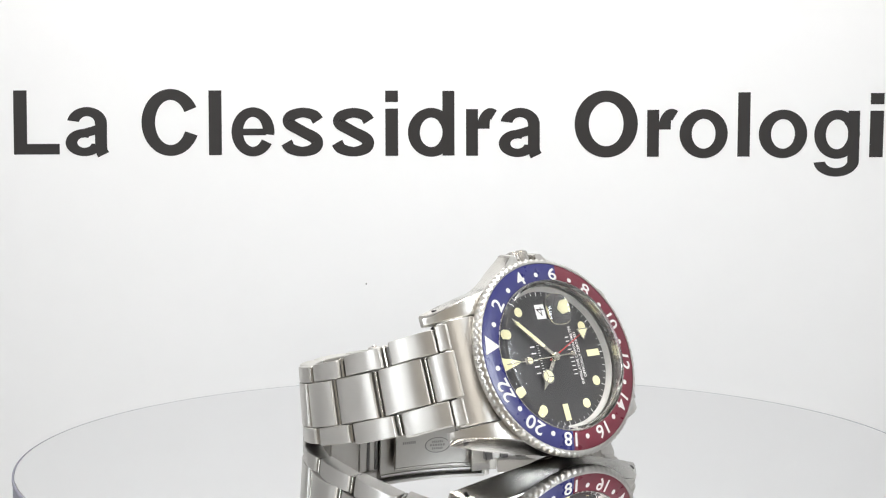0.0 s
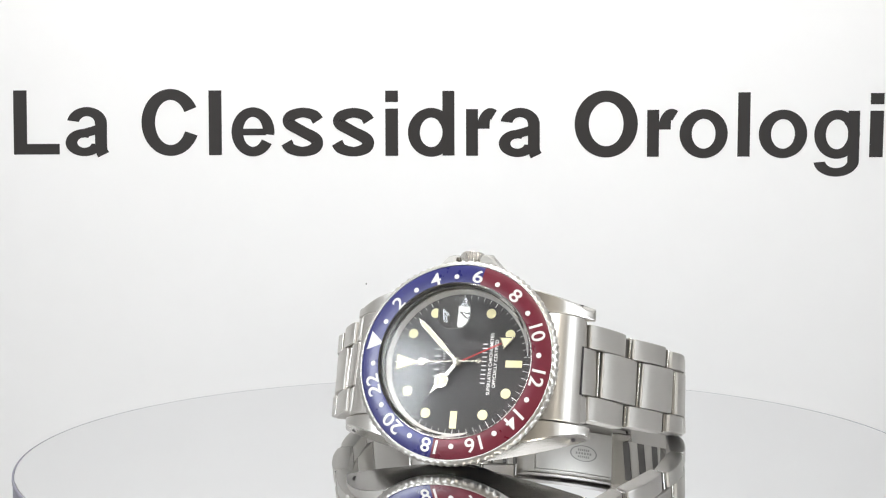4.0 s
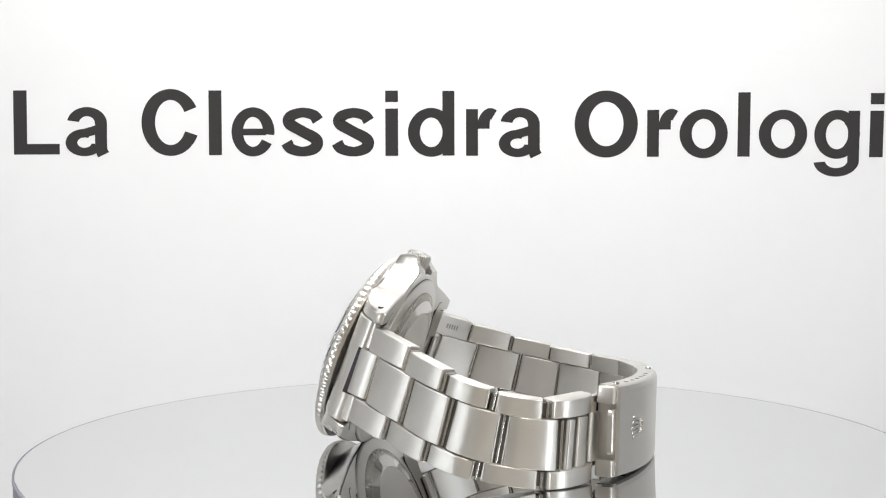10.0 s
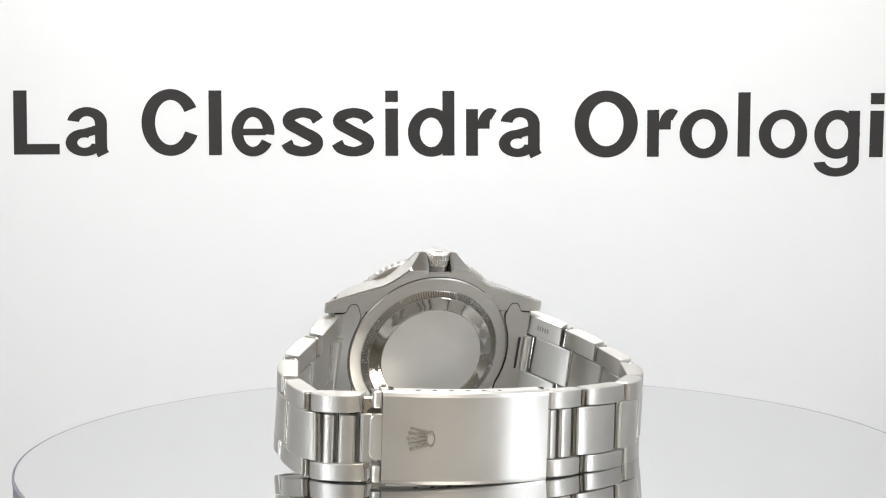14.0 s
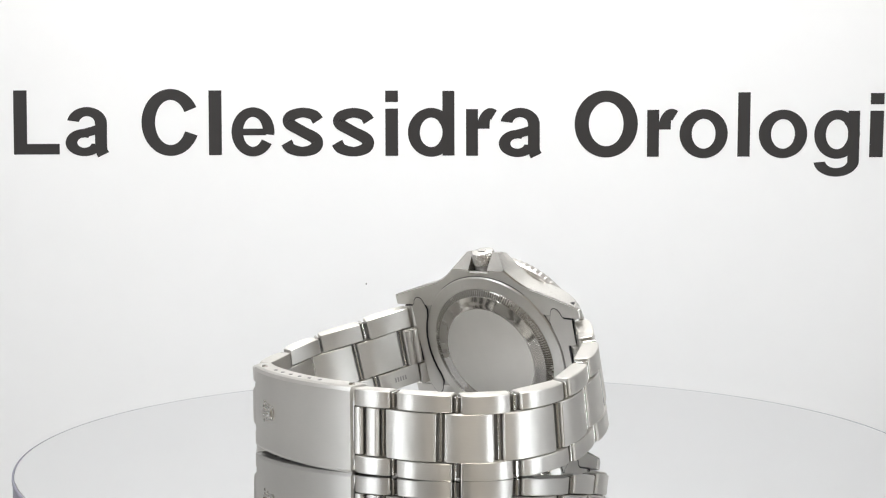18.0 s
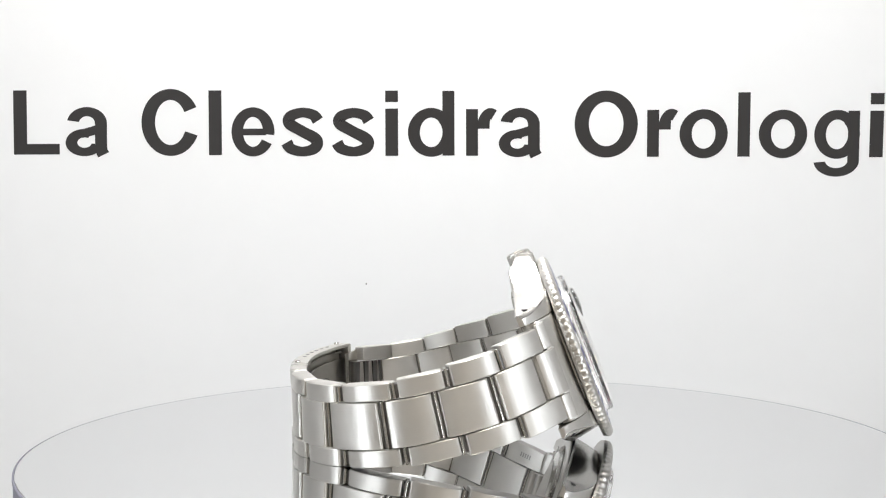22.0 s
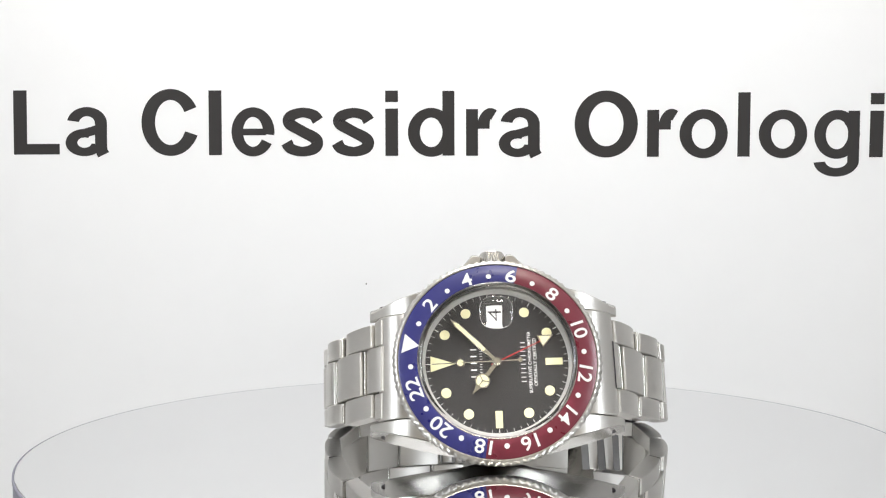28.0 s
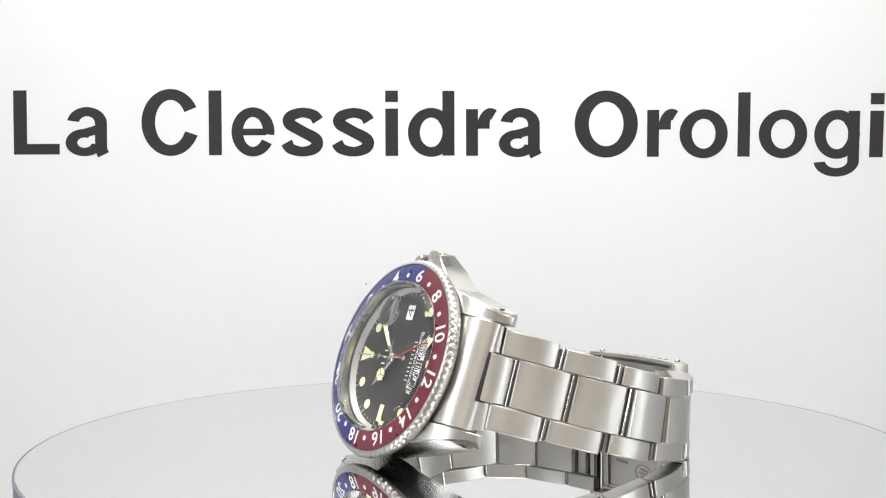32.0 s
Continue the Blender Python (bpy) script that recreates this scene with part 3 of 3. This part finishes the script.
def crown_part(watch):
    flutes = 30
    def wob(a, k):
        return 1 + (0.03 * (max(-0.6, min(0.6, math.cos(a * flutes))) - 0.3) if k in (3, 4) else 0)
    prof = [(0.01, -3), (1.9, -3), (1.9, 0.2), (2.5, 0.3), (2.5, 2.5), (2.3, 2.9), (1.6, 3.06), (0.01, 3.1)]
    bm = lathe(prof, flutes * 8, False, wob)
    placed(bm, Matrix.Translation((0, 19.9, -5.3)) @ Matrix.Rotation(-math.pi / 2, 4, "X"))
    tube = lathe([(0.01, -3), (2.35, -3), (2.35, 0.15), (0.01, 0.15)], 32, False)
    placed(tube, Matrix.Translation((0, 19.9, -5.3)) @ Matrix.Rotation(-math.pi / 2, 4, "X"))
    # added tube, darker than the case to paint shade between the guards
    part("crown_tube", tube, STAMP, watch, "tube under the crown, darkened as the gap's shade")
    crown = part("crown", bm, SATIN, watch, "fluted steel winding crown", 40)
    bm = slab([(-0.9, 0.6), (0.9, 0.6), (0.5, -0.6), (-0.5, -0.6)], 3.1, 3.22, 0.04)
    placed(bm, Matrix.Translation((0, 19.9, -5.3)) @ Matrix.Rotation(-math.pi / 2, 4, "X"))
    part("emblem", bm, POLISHED, crown, "small raised emblem")


def case_back(watch):
    back = part("case_back", lathe([(0.01, -8.0), (18.15, -8.0), (18.15, -8.72), (17.9, -8.95), (15.75, -9.25), (15.55, -9.25), (15.55, -8.8), (0.01, -8.8)], 160, False), BACK_SATIN, watch, "screwed steel case back with a fluted ring", 20)
    teeth = 168
    bm = lathe([(14.0, -8.9), (15.5, -8.9), (15.5, -9.45), (15.3, -9.62), (14.3, -9.96), (14.0, -9.98)], teeth * 6, True)
    for v in bm.verts:      # fine radial grooves
        turn = math.atan2(v.co.y, v.co.x) * teeth / (2 * math.pi) % 1
        if v.co.z < -9.2 and 0.42 < turn < 0.92:
            v.co.z += 0.5
    part("fluted_ring", bm, SATIN, back, "finely fluted ring", 12)
    part("polished_cone", lathe([(10.8, -9.0), (14.05, -9.0), (14.05, -9.93), (13.95, -9.99), (13.2, -10.12), (12.3, -10.3), (11.6, -10.47), (11.4, -10.5), (10.8, -10.5)], 160, True), POLISHED, back, "polished sloping ring", 15)
    part("disc", lathe([(0.01, -9.0), (11.35, -9.0), (11.35, -10.48), (11.2, -10.53), (0.01, -10.55)], 128, False), BACK_DISC, back, "flat satin centre", 20)
    # a ring coloured as the groove's shade
    part("seat_ring", lathe([(18.1, -8.1), (18.1, -8.56), (18.27, -8.54), (18.27, -8.1)], 128, True), GAP_SHADE, watch, "dark groove round the case back")


# ---- the bracelet: two chains of links from the lugs to the clasp
# outer face at each joint: x, y, z and the lean of the link's width in degrees
SIX_SIDE = [(22, 0.06, -6.5, 0), (24.7, 0.51, -11.9, 2), (30.5, 0.80, -21.1, 8), (35.9, 1.49, -30.2, 11), (36.2, 2.57, -39.4, 13), (32.6, 4.96, -48.6, 16), (22.4, 7.71, -53.4, 19)]
TWELVE_SIDE = [(-21.6, -0.07, -4.8, 0), (-25.2, 0.05, -9.5, 1), (-31, 0.30, -18, 4), (-33.7, 1.66, -28.5, 9), (-34, 3.41, -38.3, 14), (-28.8, 6.32, -48.9, 18), (-21.2, 8.60, -55, 20), (-11, 9.82, -58.2, 20), (-4.8, 10.23, -59.4, 20)]


def along(path, s):
    """The place and the width direction at joint number s, smoothly between joints."""
    i = min(max(int(s), 0), len(path) - 2)
    f = s - i
    p = [Vector(path[min(max(k, 0), len(path) - 1)]) for k in (i - 1, i, i + 1, i + 2)]
    if i == 0:
        p[0] = p[1] * 2 - p[2]
    if i == len(path) - 2:
        p[3] = p[2] * 2 - p[1]
    q = 0.5 * (2 * p[1] + (p[2] - p[0]) * f + (2 * p[0] - 5 * p[1] + 4 * p[2] - p[3]) * f * f + (3 * p[1] - p[0] - 3 * p[2] + p[3]) * f ** 3)
    lean = radians(q[3])
    return Vector(q[:3]), Vector((0, math.cos(lean), math.sin(lean)))


def link_frame(path, s0, s1, upright=False):
    """The link's pose: x along the chain, y across it, z outwards; its length and its rise."""
    a, wa = along(path, s0)
    b, wb = along(path, s1)
    mid, w = along(path, (s0 + s1) / 2)
    x = (b - a).normalized()
    y = (wa + wb)
    if upright:                # narrow bars stay parallel to their neighbours
        y.normalize()
        x = (x - y * x.dot(y)).normalized()
    y = (y - x * y.dot(x)).normalized()
    z = x.cross(y)
    out = mid - Vector((0, mid.y, -30))
    if z.dot(out) < 0:
        y, z = -y, -z
    rise = (mid - (a + b) / 2).dot(z)
    proud = 1.7 * min(1.0, 0.35 + 0.4 * (s0 + s1) / 2)
    m = Matrix((x, y, z)).transposed().to_4x4()
    m.translation = (a + z * (proud - 0.52)) * MM
    return m, (b - a).length, max(0.1, rise) + 0.5, y.y


def link_mesh(length, y0, y1, thick, rise, bevel=0.22, round_=0.55, taper=0.0):
    """One solid link piece: arched face, rounded ends, bevelled flanks."""
    side = []
    n = 14
    for k in range(n + 1):
        x = round_ + (length - 2 * round_) * k / n
        side.append((x, rise * (1 - abs(2 * x / length - 1) ** 2.6)))
    prof = list(side)
    for a in (75, 60, 45, 30, 15, 0):
        prof.append((length - round_ + round_ * math.cos(radians(a)), -round_ + round_ * math.sin(radians(a))))
    for a in (0, -30, -60, -90):
        prof.append((length - round_ + round_ * math.cos(radians(a)), -thick + round_ + round_ * math.sin(radians(a))))
    for a in (-90, -120, -150, -180):
        prof.append((round_ + round_ * math.cos(radians(a)), -thick + round_ + round_ * math.sin(radians(a))))
    for a in (180, 165, 150, 135, 120, 105):
        prof.append((round_ + round_ * math.cos(radians(a)), -round_ + round_ * math.sin(radians(a))))
    cx, cz = length / 2, -thick / 2
    bm = bmesh.new()
    loops = []
    for y, d in ((y0, bevel), (y0 + bevel * 0.35, bevel * 0.3), (y0 + bevel, 0), (y1 - bevel, 0), (y1 - bevel * 0.35, bevel * 0.3), (y1, bevel)):
        kx, kz = 1 - d / (length / 2), 1 - d / (thick / 2)
        loops.append([(cx + (x - cx) * kx, y, cz + (z - cz) * kz) for x, z in prof])
    rings(bm, loops)
    return bm


def joint_width(path, s):
    """The direction of the hinge at joint s: midway between its two links."""
    total = Vector((0, 0, 0))
    for a, b in ((max(0, s - 0.9), s), (s, min(len(path) - 1, s + 0.9))):
        if b - a > 0.2:
            y = link_frame(path, a, b)[0].col[1].xyz
            total += y if y.dot(total) >= 0 else -y
    return total.normalized()


def fit_ends(bm, m, length, path, s0, s1):
    """Slants a link's two ends to lie along their hinges."""
    x, y = m.col[0].xyz, m.col[1].xyz
    slant = [w.dot(x) / w.dot(y) for w in (joint_width(path, s0), joint_width(path, s1))]
    for v in bm.verts:
        f = v.co.x / length
        v.co.x += v.co.y * (slant[0] * (1 - f) + slant[1] * f)
    return bm


def half_width(joint):
    """The bracelet tapers over its first links."""
    return 7.75 + 2.0 * max(0.0, 1 - joint / 3.9)


def chain(watch, path, centres, outers, bars, mark, solid):
    gap = 0.055
    for s0, s1 in centres:
        m, length, rise, sign_ = link_frame(path, s0 + gap * (s0 > 0), s1 - gap)
        ob = part("centre_link", fit_ends(link_mesh(length, -4.4, 4.4, 2.9, rise, 0.16, 0.32), m, length, path, s0, s1), BRUSHED, watch, "", 18)
        ob.matrix_local = m
    for s0, s1 in bars:
        m, length, rise, sign_ = link_frame(path, s0, s1, True)
        ob = part("centre_bar", link_mesh(length, -4.42, 4.42, 2.2, 0.25, 0.2, min(0.4, length * 0.22)), BRUSHED, watch, "narrow bright centre bar", 18)
        ob.matrix_local = m
    for s0, s1 in outers:
        m, length, rise, sign_ = link_frame(path, s0 + gap, s1 - gap)
        hw = half_width((s0 + s1) / 2)
        for side in (-1, 1):
            inner = 4.3 if abs(s0 - solid + 0.28) < 0.1 else 4.56      # one link is solid with its centre
            ys = sorted((side * inner, side * hw))
            ob = part("outer_link", fit_ends(link_mesh(length, ys[0], ys[1], 2.9, rise, 0.2, 0.32), m, length, path, s0, s1), BRUSHED, watch, "", 18)
            ob.matrix_local = m
            if s0 == 0.5 and side * sign_ * mark > 0:
                # tiny worn stamp on the inner face
                for k in range(5):
                    part("stamp", box(length * 0.35 + 0.62 * k, length * 0.35 + 0.62 * k + 0.36, side * 6.9 - 0.55, side * 6.9 + 0.55, -2.915, -2.8), STAMP, ob)
    # in each joint a hinge, its colour darkened as shade, under a polished rounded strip
    for s0, s1 in list(centres) + list(bars):
        m, length, rise, sign_ = link_frame(path, s1 - 0.07, s1 + 0.07)
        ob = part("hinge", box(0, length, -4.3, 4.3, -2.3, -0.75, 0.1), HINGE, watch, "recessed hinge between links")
        ob.matrix_local = m
        if (s0, s1) not in bars:
            m, length, rise, sign_ = link_frame(path, s1 - 0.03, s1 + 0.016)
            ob = part("joint_strip", link_mesh(length, -4.35, 4.35, 2.68, 0.06, 0.1, 0.2), POLISHED, watch, "narrow polished strip in the joint", 18)
            ob.matrix_local = m @ Matrix.Translation((0, 0, -0.08 * MM))
    for s0, s1 in outers[:-1]:
        hw = half_width(s1)
        for side in (-1, 1):
            m, length, rise, sign_ = link_frame(path, s1 - 0.07, s1 + 0.07)
            ys = sorted((side * 4.7, side * (hw - 0.5)))
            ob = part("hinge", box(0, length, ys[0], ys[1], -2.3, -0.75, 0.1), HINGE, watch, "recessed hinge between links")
            ob.matrix_local = m
            m, length, rise, sign_ = link_frame(path, s1 - 0.016, s1 + 0.03)
            ys = sorted((side * 4.62, side * (hw - 0.15)))
            ob = part("joint_strip", link_mesh(length, ys[0], ys[1], 2.68, 0.06, 0.1, 0.2), POLISHED, watch, "narrow polished strip in the joint", 18)
            ob.matrix_local = m @ Matrix.Translation((0, 0, -0.08 * MM))


def end_link(watch, sx, tip_x, tip_z, path):
    prof = [(15.5, -2.85), (17.0, -2.88)]
    for k in range(13):            # one smooth shoulder down to the first link
        a = math.pi / 2 * k / 12
        prof.append((17.4 + (tip_x - 17.6) * math.sin(a) ** 1.1, tip_z - 0.6 + (-2.9 - tip_z + 0.6) * math.cos(a) ** 1.25))
    prof += [(tip_x - 0.4, tip_z - 1.5), (tip_x - 1.3, -8.75), (15.5, -8.5)]
    bm = bmesh.new()
    loops = []
    for y, d in ((-10.15, 0.2), (-9.95, 0), (9.95, 0), (10.15, 0.2)):
        loops.append([(sx * (x - d), y, z - d * 0.5) for x, z in prof])
    rings(bm, loops)
    ob = part("end_link", bm, BRUSHED, watch, "curved steel end link between the lugs", 35)
    # the slot that takes the first centre link
    bm = box(sx * (tip_x - 1.6), sx * (tip_x - 0.2), -4.6, 4.6, tip_z - 2.0, tip_z + 0.25)
    part("slot", bm, GAP_SHADE, ob, "dark slot")
    m, length, rise, sign_ = link_frame(path, 0.05, 0.535)
    for sy in (-1, 1):
        ys = sorted((sy * 4.68, sy * 9.7))
        part("shoulder", link_mesh(length, ys[0], ys[1], 3.0, 0.15, 0.2, 0.3), BRUSHED, ob, "shoulder beside the first centre link", 18).matrix_local = m @ Matrix.Translation((0, 0, 0.1 * MM))
    # the plate on the back: straight beside the lugs, an ear at each corner, hollow round the case back
    def plate(grow):
        g = grow
        side = [(22.3, 9.95 + g), (20.3, 10.0 + g), (19.75 + 0.3 * g, 10.5 + g), (19.4 + g, 11.4 + g * 0.6), (18.9 + g * 0.6, 11.95 + g), (18.2, 12.1 + g), (17.6 - g * 0.6, 11.85 + g), (17.25 - g, 11.3)]
        arc = [(18.5 - g) * math.cos(radians(a)) for a in (30, 24, 18, 12, 6, 0)], [(18.5 - g) * math.sin(radians(a)) for a in (30, 24, 18, 12, 6, 0)]
        hollow = [(max(x, 16.6 - g), y) for x, y in zip(*arc)]
        half = side + hollow
        line = half + [(x, -y) for x, y in half[-2::-1]]
        return [(sx * x, y) for x, y in line]
    for name, grow, z1, mat, label in (("seam", 0.17, -9.02, GAP_SHADE, "dark seam round the plate"), ("plate", 0.0, -9.12, BACK_SATIN, "steel plate with rounded ears")):
        bm = slab(plate(grow), -8.3, z1)
        for v in bm.verts:      # it follows the lugs' foot
            if v.co.z < -8.6:
                v.co.z += case_bottom(v.co.x) + 9.0
        part(name, bm, mat, ob, label, 30)
    # a solid strip that paints the gap's shade
    part("hood_gap", box(*sorted((sx * 20.5, sx * 20.9)), -3.9, 3.9, -9.62, -9.0), GAP_SHADE, ob, "dark gap beside the hood")
    # two rounded tubes on the inside, where the first link hangs
    m, length, rise, sign_ = link_frame(path, 0, 1)
    for x in (2.7, 4.4):
        bm = lathe([(0.01, -4.2), (0.7, -4.2), (0.82, -4.08), (0.82, 4.08), (0.7, 4.2), (0.01, 4.2)], 24, False)
        placed(bm, Matrix.Translation((x, 0, -2.75)) @ Matrix.Rotation(math.pi / 2, 4, "X"))
        part("tube", bm, BACK_SATIN, ob, "rounded tube that holds the first link", 40).matrix_local = m
    return ob


def clasp_parts(watch):
    # the outer face stands proud of the links
    a, b = Vector((24.1, 9.5, -57.2)), Vector((-4.4, 10.8, -61.1))
    wa, wb = along(SIX_SIDE, 6)[1], along(TWELVE_SIDE, 8)[1]
    x = (b - a).normalized()
    y = wa + wb
    y = (y - x * y.dot(x)).normalized()
    z = x.cross(y)
    if z.z > 0:
        y, z = -y, -z
    m = Matrix((x, y, z)).transposed().to_4x4()
    m.translation = a * MM
    L = (b - a).length
    up = 1 if y.y > 0 else -1
    def arch(t):
        return 2.2 * (1 - (2 * t / L - 1) ** 2)
    def cover(x0, x1, hw, depth, wall, top):
        loops = []
        for k in range(17):
            t = x0 + (x1 - x0) * k / 16
            h = arch(t) + top
            c = 0.9
            out = [(-hw, h - depth), (-hw, h - c), (-hw + 0.3 * c, h - 0.3 * c), (-hw + c, h), (hw - c, h), (hw - 0.3 * c, h - 0.3 * c), (hw, h - c), (hw, h - depth)]
            inn = [(hw - wall, h - depth), (hw - wall, h - wall), (-hw + wall, h - wall), (-hw + wall, h - depth)]
            loops.append([(t, p, q) for p, q in out + inn])
        bm = bmesh.new()
        rings(bm, loops)
        return bm
    clasp = part("clasp", cover(-0.2, L + 0.7, 8.2, 4.0, 0.7, 0.0), BRUSHED, watch, "folding steel clasp with a brushed cover", 20)
    clasp.matrix_local = m
    # opening tab between two rounded flanges
    tab = [(0.1, -4.1)] + [(-2.3 + 1.3 * (1 - math.cos(a)) , -4.1 + 1.3 - 1.3 * math.sin(a)) for a in [math.pi / 2 * (1 - k / 5) for k in range(6)]]
    tab += [(x, -y) for x, y in tab[::-1]]
    part("opening_tab", slab(tab, -1.8, -0.75, 0.2), BRUSHED, clasp, "rounded opening tab", 25)
    for side in (-1, 1):
        ys = sorted((side * 5.0, side * 8.05))
        part("flange", link_mesh(1.7, ys[0], ys[1], 3.3, 0.1, 0.3, 0.5), BRUSHED, clasp, "rounded flange", 30).matrix_local = Matrix.Translation((-1.8 * MM, 0, -0.75 * MM))
    part("end_wall", box(-0.1, 0.5, -7.4, 7.4, -3.9, -0.85, 0.1), BRUSHED, clasp, "folded end of the cover")
    part("hinge_plate", box(-3.0, 4.0, -6.4, 6.4, -5.0, -4.2, 0.2), POLISHED, clasp, "polished plate under the opening")
    em = bmesh.new()
    for k in range(5):
        a = (k - 2) / 2.0
        p, q = Vector((7.5, 1.25 * a)), Vector((4.6 - 0.6 * (1 - abs(a)), 2.05 * a))
        d = (q - p).normalized()
        o = Vector((-d.y, d.x))
        em = merge(em, slab([tuple(p + o * 0.36), tuple(q + o * 0.2), tuple(q - o * 0.2), tuple(p - o * 0.36)], 0, 0.2, 0.06), disc(q.x - 0.3, q.y + 0.1 * a, 0.36, 0, 0.26, 14, 0.08))
    ov = bmesh.new()
    loops = []
    for i in range(25):
        a = 2 * math.pi * i / 24
        loops.append([(8.15 + u * 0.95 * math.cos(a), u * 1.75 * math.sin(a), h) for u, h in ((1.0, 0), (0.95, 0.24), (0.7, 0.24), (0.65, 0))])
    rings(ov, loops, caps=False)
    em = merge(em, ov)
    for v in em.verts:
        v.co.x, v.co.y = 7.0 + (v.co.x - 7.0) * 0.86, v.co.y * 0.86
        v.co.z += arch(v.co.x) - 0.02
        v.co.y += 0.2 * up
    part("emblem", em, SATIN, clasp, "raised fan-shaped emblem")
    # a dark strip put in for shade past the cover
    part("end_line", box(L + 0.72, L + 0.9, -7.6, 7.6, -2.6, -1.3), GAP_SHADE, clasp, "dark gap at the end of the cover")
    for side in (-1, 1):
        for k in range(6):
            # shallow discs, their dark colour painted as the holes' shade
            bm = disc(0, 0, 0.42, -0.03, 0.04, 14)
            t = 6.0 + 2.9 * k
            placed(bm, Matrix.Translation((t, side * 8.2, arch(t) - 2.1)) @ Matrix.Rotation(-side * math.pi / 2, 4, "X"))
            part("adjustment_hole", bm, GAP_SHADE, clasp)
    for t in (1.3, L - 0.4):
        bm = disc(0, 0, 0.6, -0.2, 0.45, 16, 0.15)
        placed(bm, Matrix.Translation((t, up * 8.2, arch(t) - 1.7)) @ Matrix.Rotation(-up * math.pi / 2, 4, "X"))
        part("pin_head", bm, POLISHED, clasp, "rounded pin head")
    part("blade", cover(1.5, L - 1.5, 6.6, 1.1, 0.5, -1.9), BACK_SATIN, clasp, "folded polished inner blade", 30)
    part("inner_blade", cover(0.5, L - 5, 5.2, 0.8, 0.5, -3.4), BACK_SATIN, clasp, "second polished folding blade", 30)
    # worn stamp on the inside of the blade: an oval and rows too fine to read
    em = bmesh.new()
    loops = []
    for i in range(33):
        a = 2 * math.pi * i / 32
        loops.append([(12.0 + u * 3.4 * math.cos(a), u * 1.9 * math.sin(a), h) for u, h in ((1.0, 0.05), (1.0, -0.04), (0.9, -0.04), (0.9, 0.05))])
    rings(em, loops, caps=False)
    for row, w in ((-0.8, 3.0), (0.0, 4.2), (0.8, 3.0)):
        for k in range(6):
            x = 12.0 - w / 2 + w * (k + 0.2) / 6
            em = merge(em, box(x, x + w / 10, row - 0.25, row + 0.25, -0.04, 0.05))
    for k in range(7):
        em = merge(em, box(18.0 + 0.55 * k, 18.35 + 0.55 * k, -1.4, -0.8, -0.04, 0.05))
    for v in em.verts:
        v.co.z += arch(v.co.x) - 3.92
    part("stamp", em, STAMP, clasp, "worn oval stamp and fine marks")
    return clasp


def wristwatch():
    watch = new("wristwatch")
    tagged(watch, "steel wristwatch with blue and red bezel standing on the mirror", "wristwatch")
    lug_holes(case_part(watch))
    bezel_part(watch)
    dial_parts(watch)
    pointers(watch)
    crystal_part(watch)
    crown_part(watch)
    case_back(watch)
    end_link(watch, 1, 23.4, -6.6, SIX_SIDE)
    end_link(watch, -1, 23.2, -6.2, TWELVE_SIDE)
    six_outer = [0.5, 1.72, 2.72, 3.72, 4.70]
    twelve_outer = [0.5, 1.72, 2.72, 3.72, 4.72, 5.72, 6.78]
    chain(watch, SIX_SIDE, [(k, k + 1) for k in range(5)], list(zip(six_outer, six_outer[1:] + [5.76])),
          [(5.05, 5.24), (5.30, 5.56), (5.62, 5.88)], -1, 4)
    chain(watch, TWELVE_SIDE, [(k, k + 1) for k in range(7)], list(zip(twelve_outer, twelve_outer[1:] + [7.97])),
          [(7.08, 7.5), (7.6, 7.93)], 1, 5)
    clasp_parts(watch)
    return watch


sheet = backdrop()
sign(sheet)
speck(sheet)
photo_box()
table, platter = turntable()
watch = wristwatch()

# where the watch stands on the table at the start
AZ, EL, ROLL = radians(-52.05), radians(21.1), radians(1.28)
n_ = Vector((math.cos(EL) * math.cos(AZ), math.cos(EL) * math.sin(AZ), math.sin(EL)))
h_ = Vector((-math.sin(AZ), math.cos(AZ), 0))
REST = Matrix((h_, n_.cross(h_), n_)).transposed().to_4x4() @ Matrix.Rotation(ROLL, 4, "Z")
REST.translation = (0.01756, -0.01526, 0.01997)


def motions():
    times = [0.25 * k for k in range(129)]
    walk(platter, [(t, Matrix.Rotation(radians(SPIN * t), 4, "Z")) for t in times])
    walk(watch, [(t, Matrix.Rotation(radians(SPIN * t), 4, "Z") @ REST) for t in times])


motions()
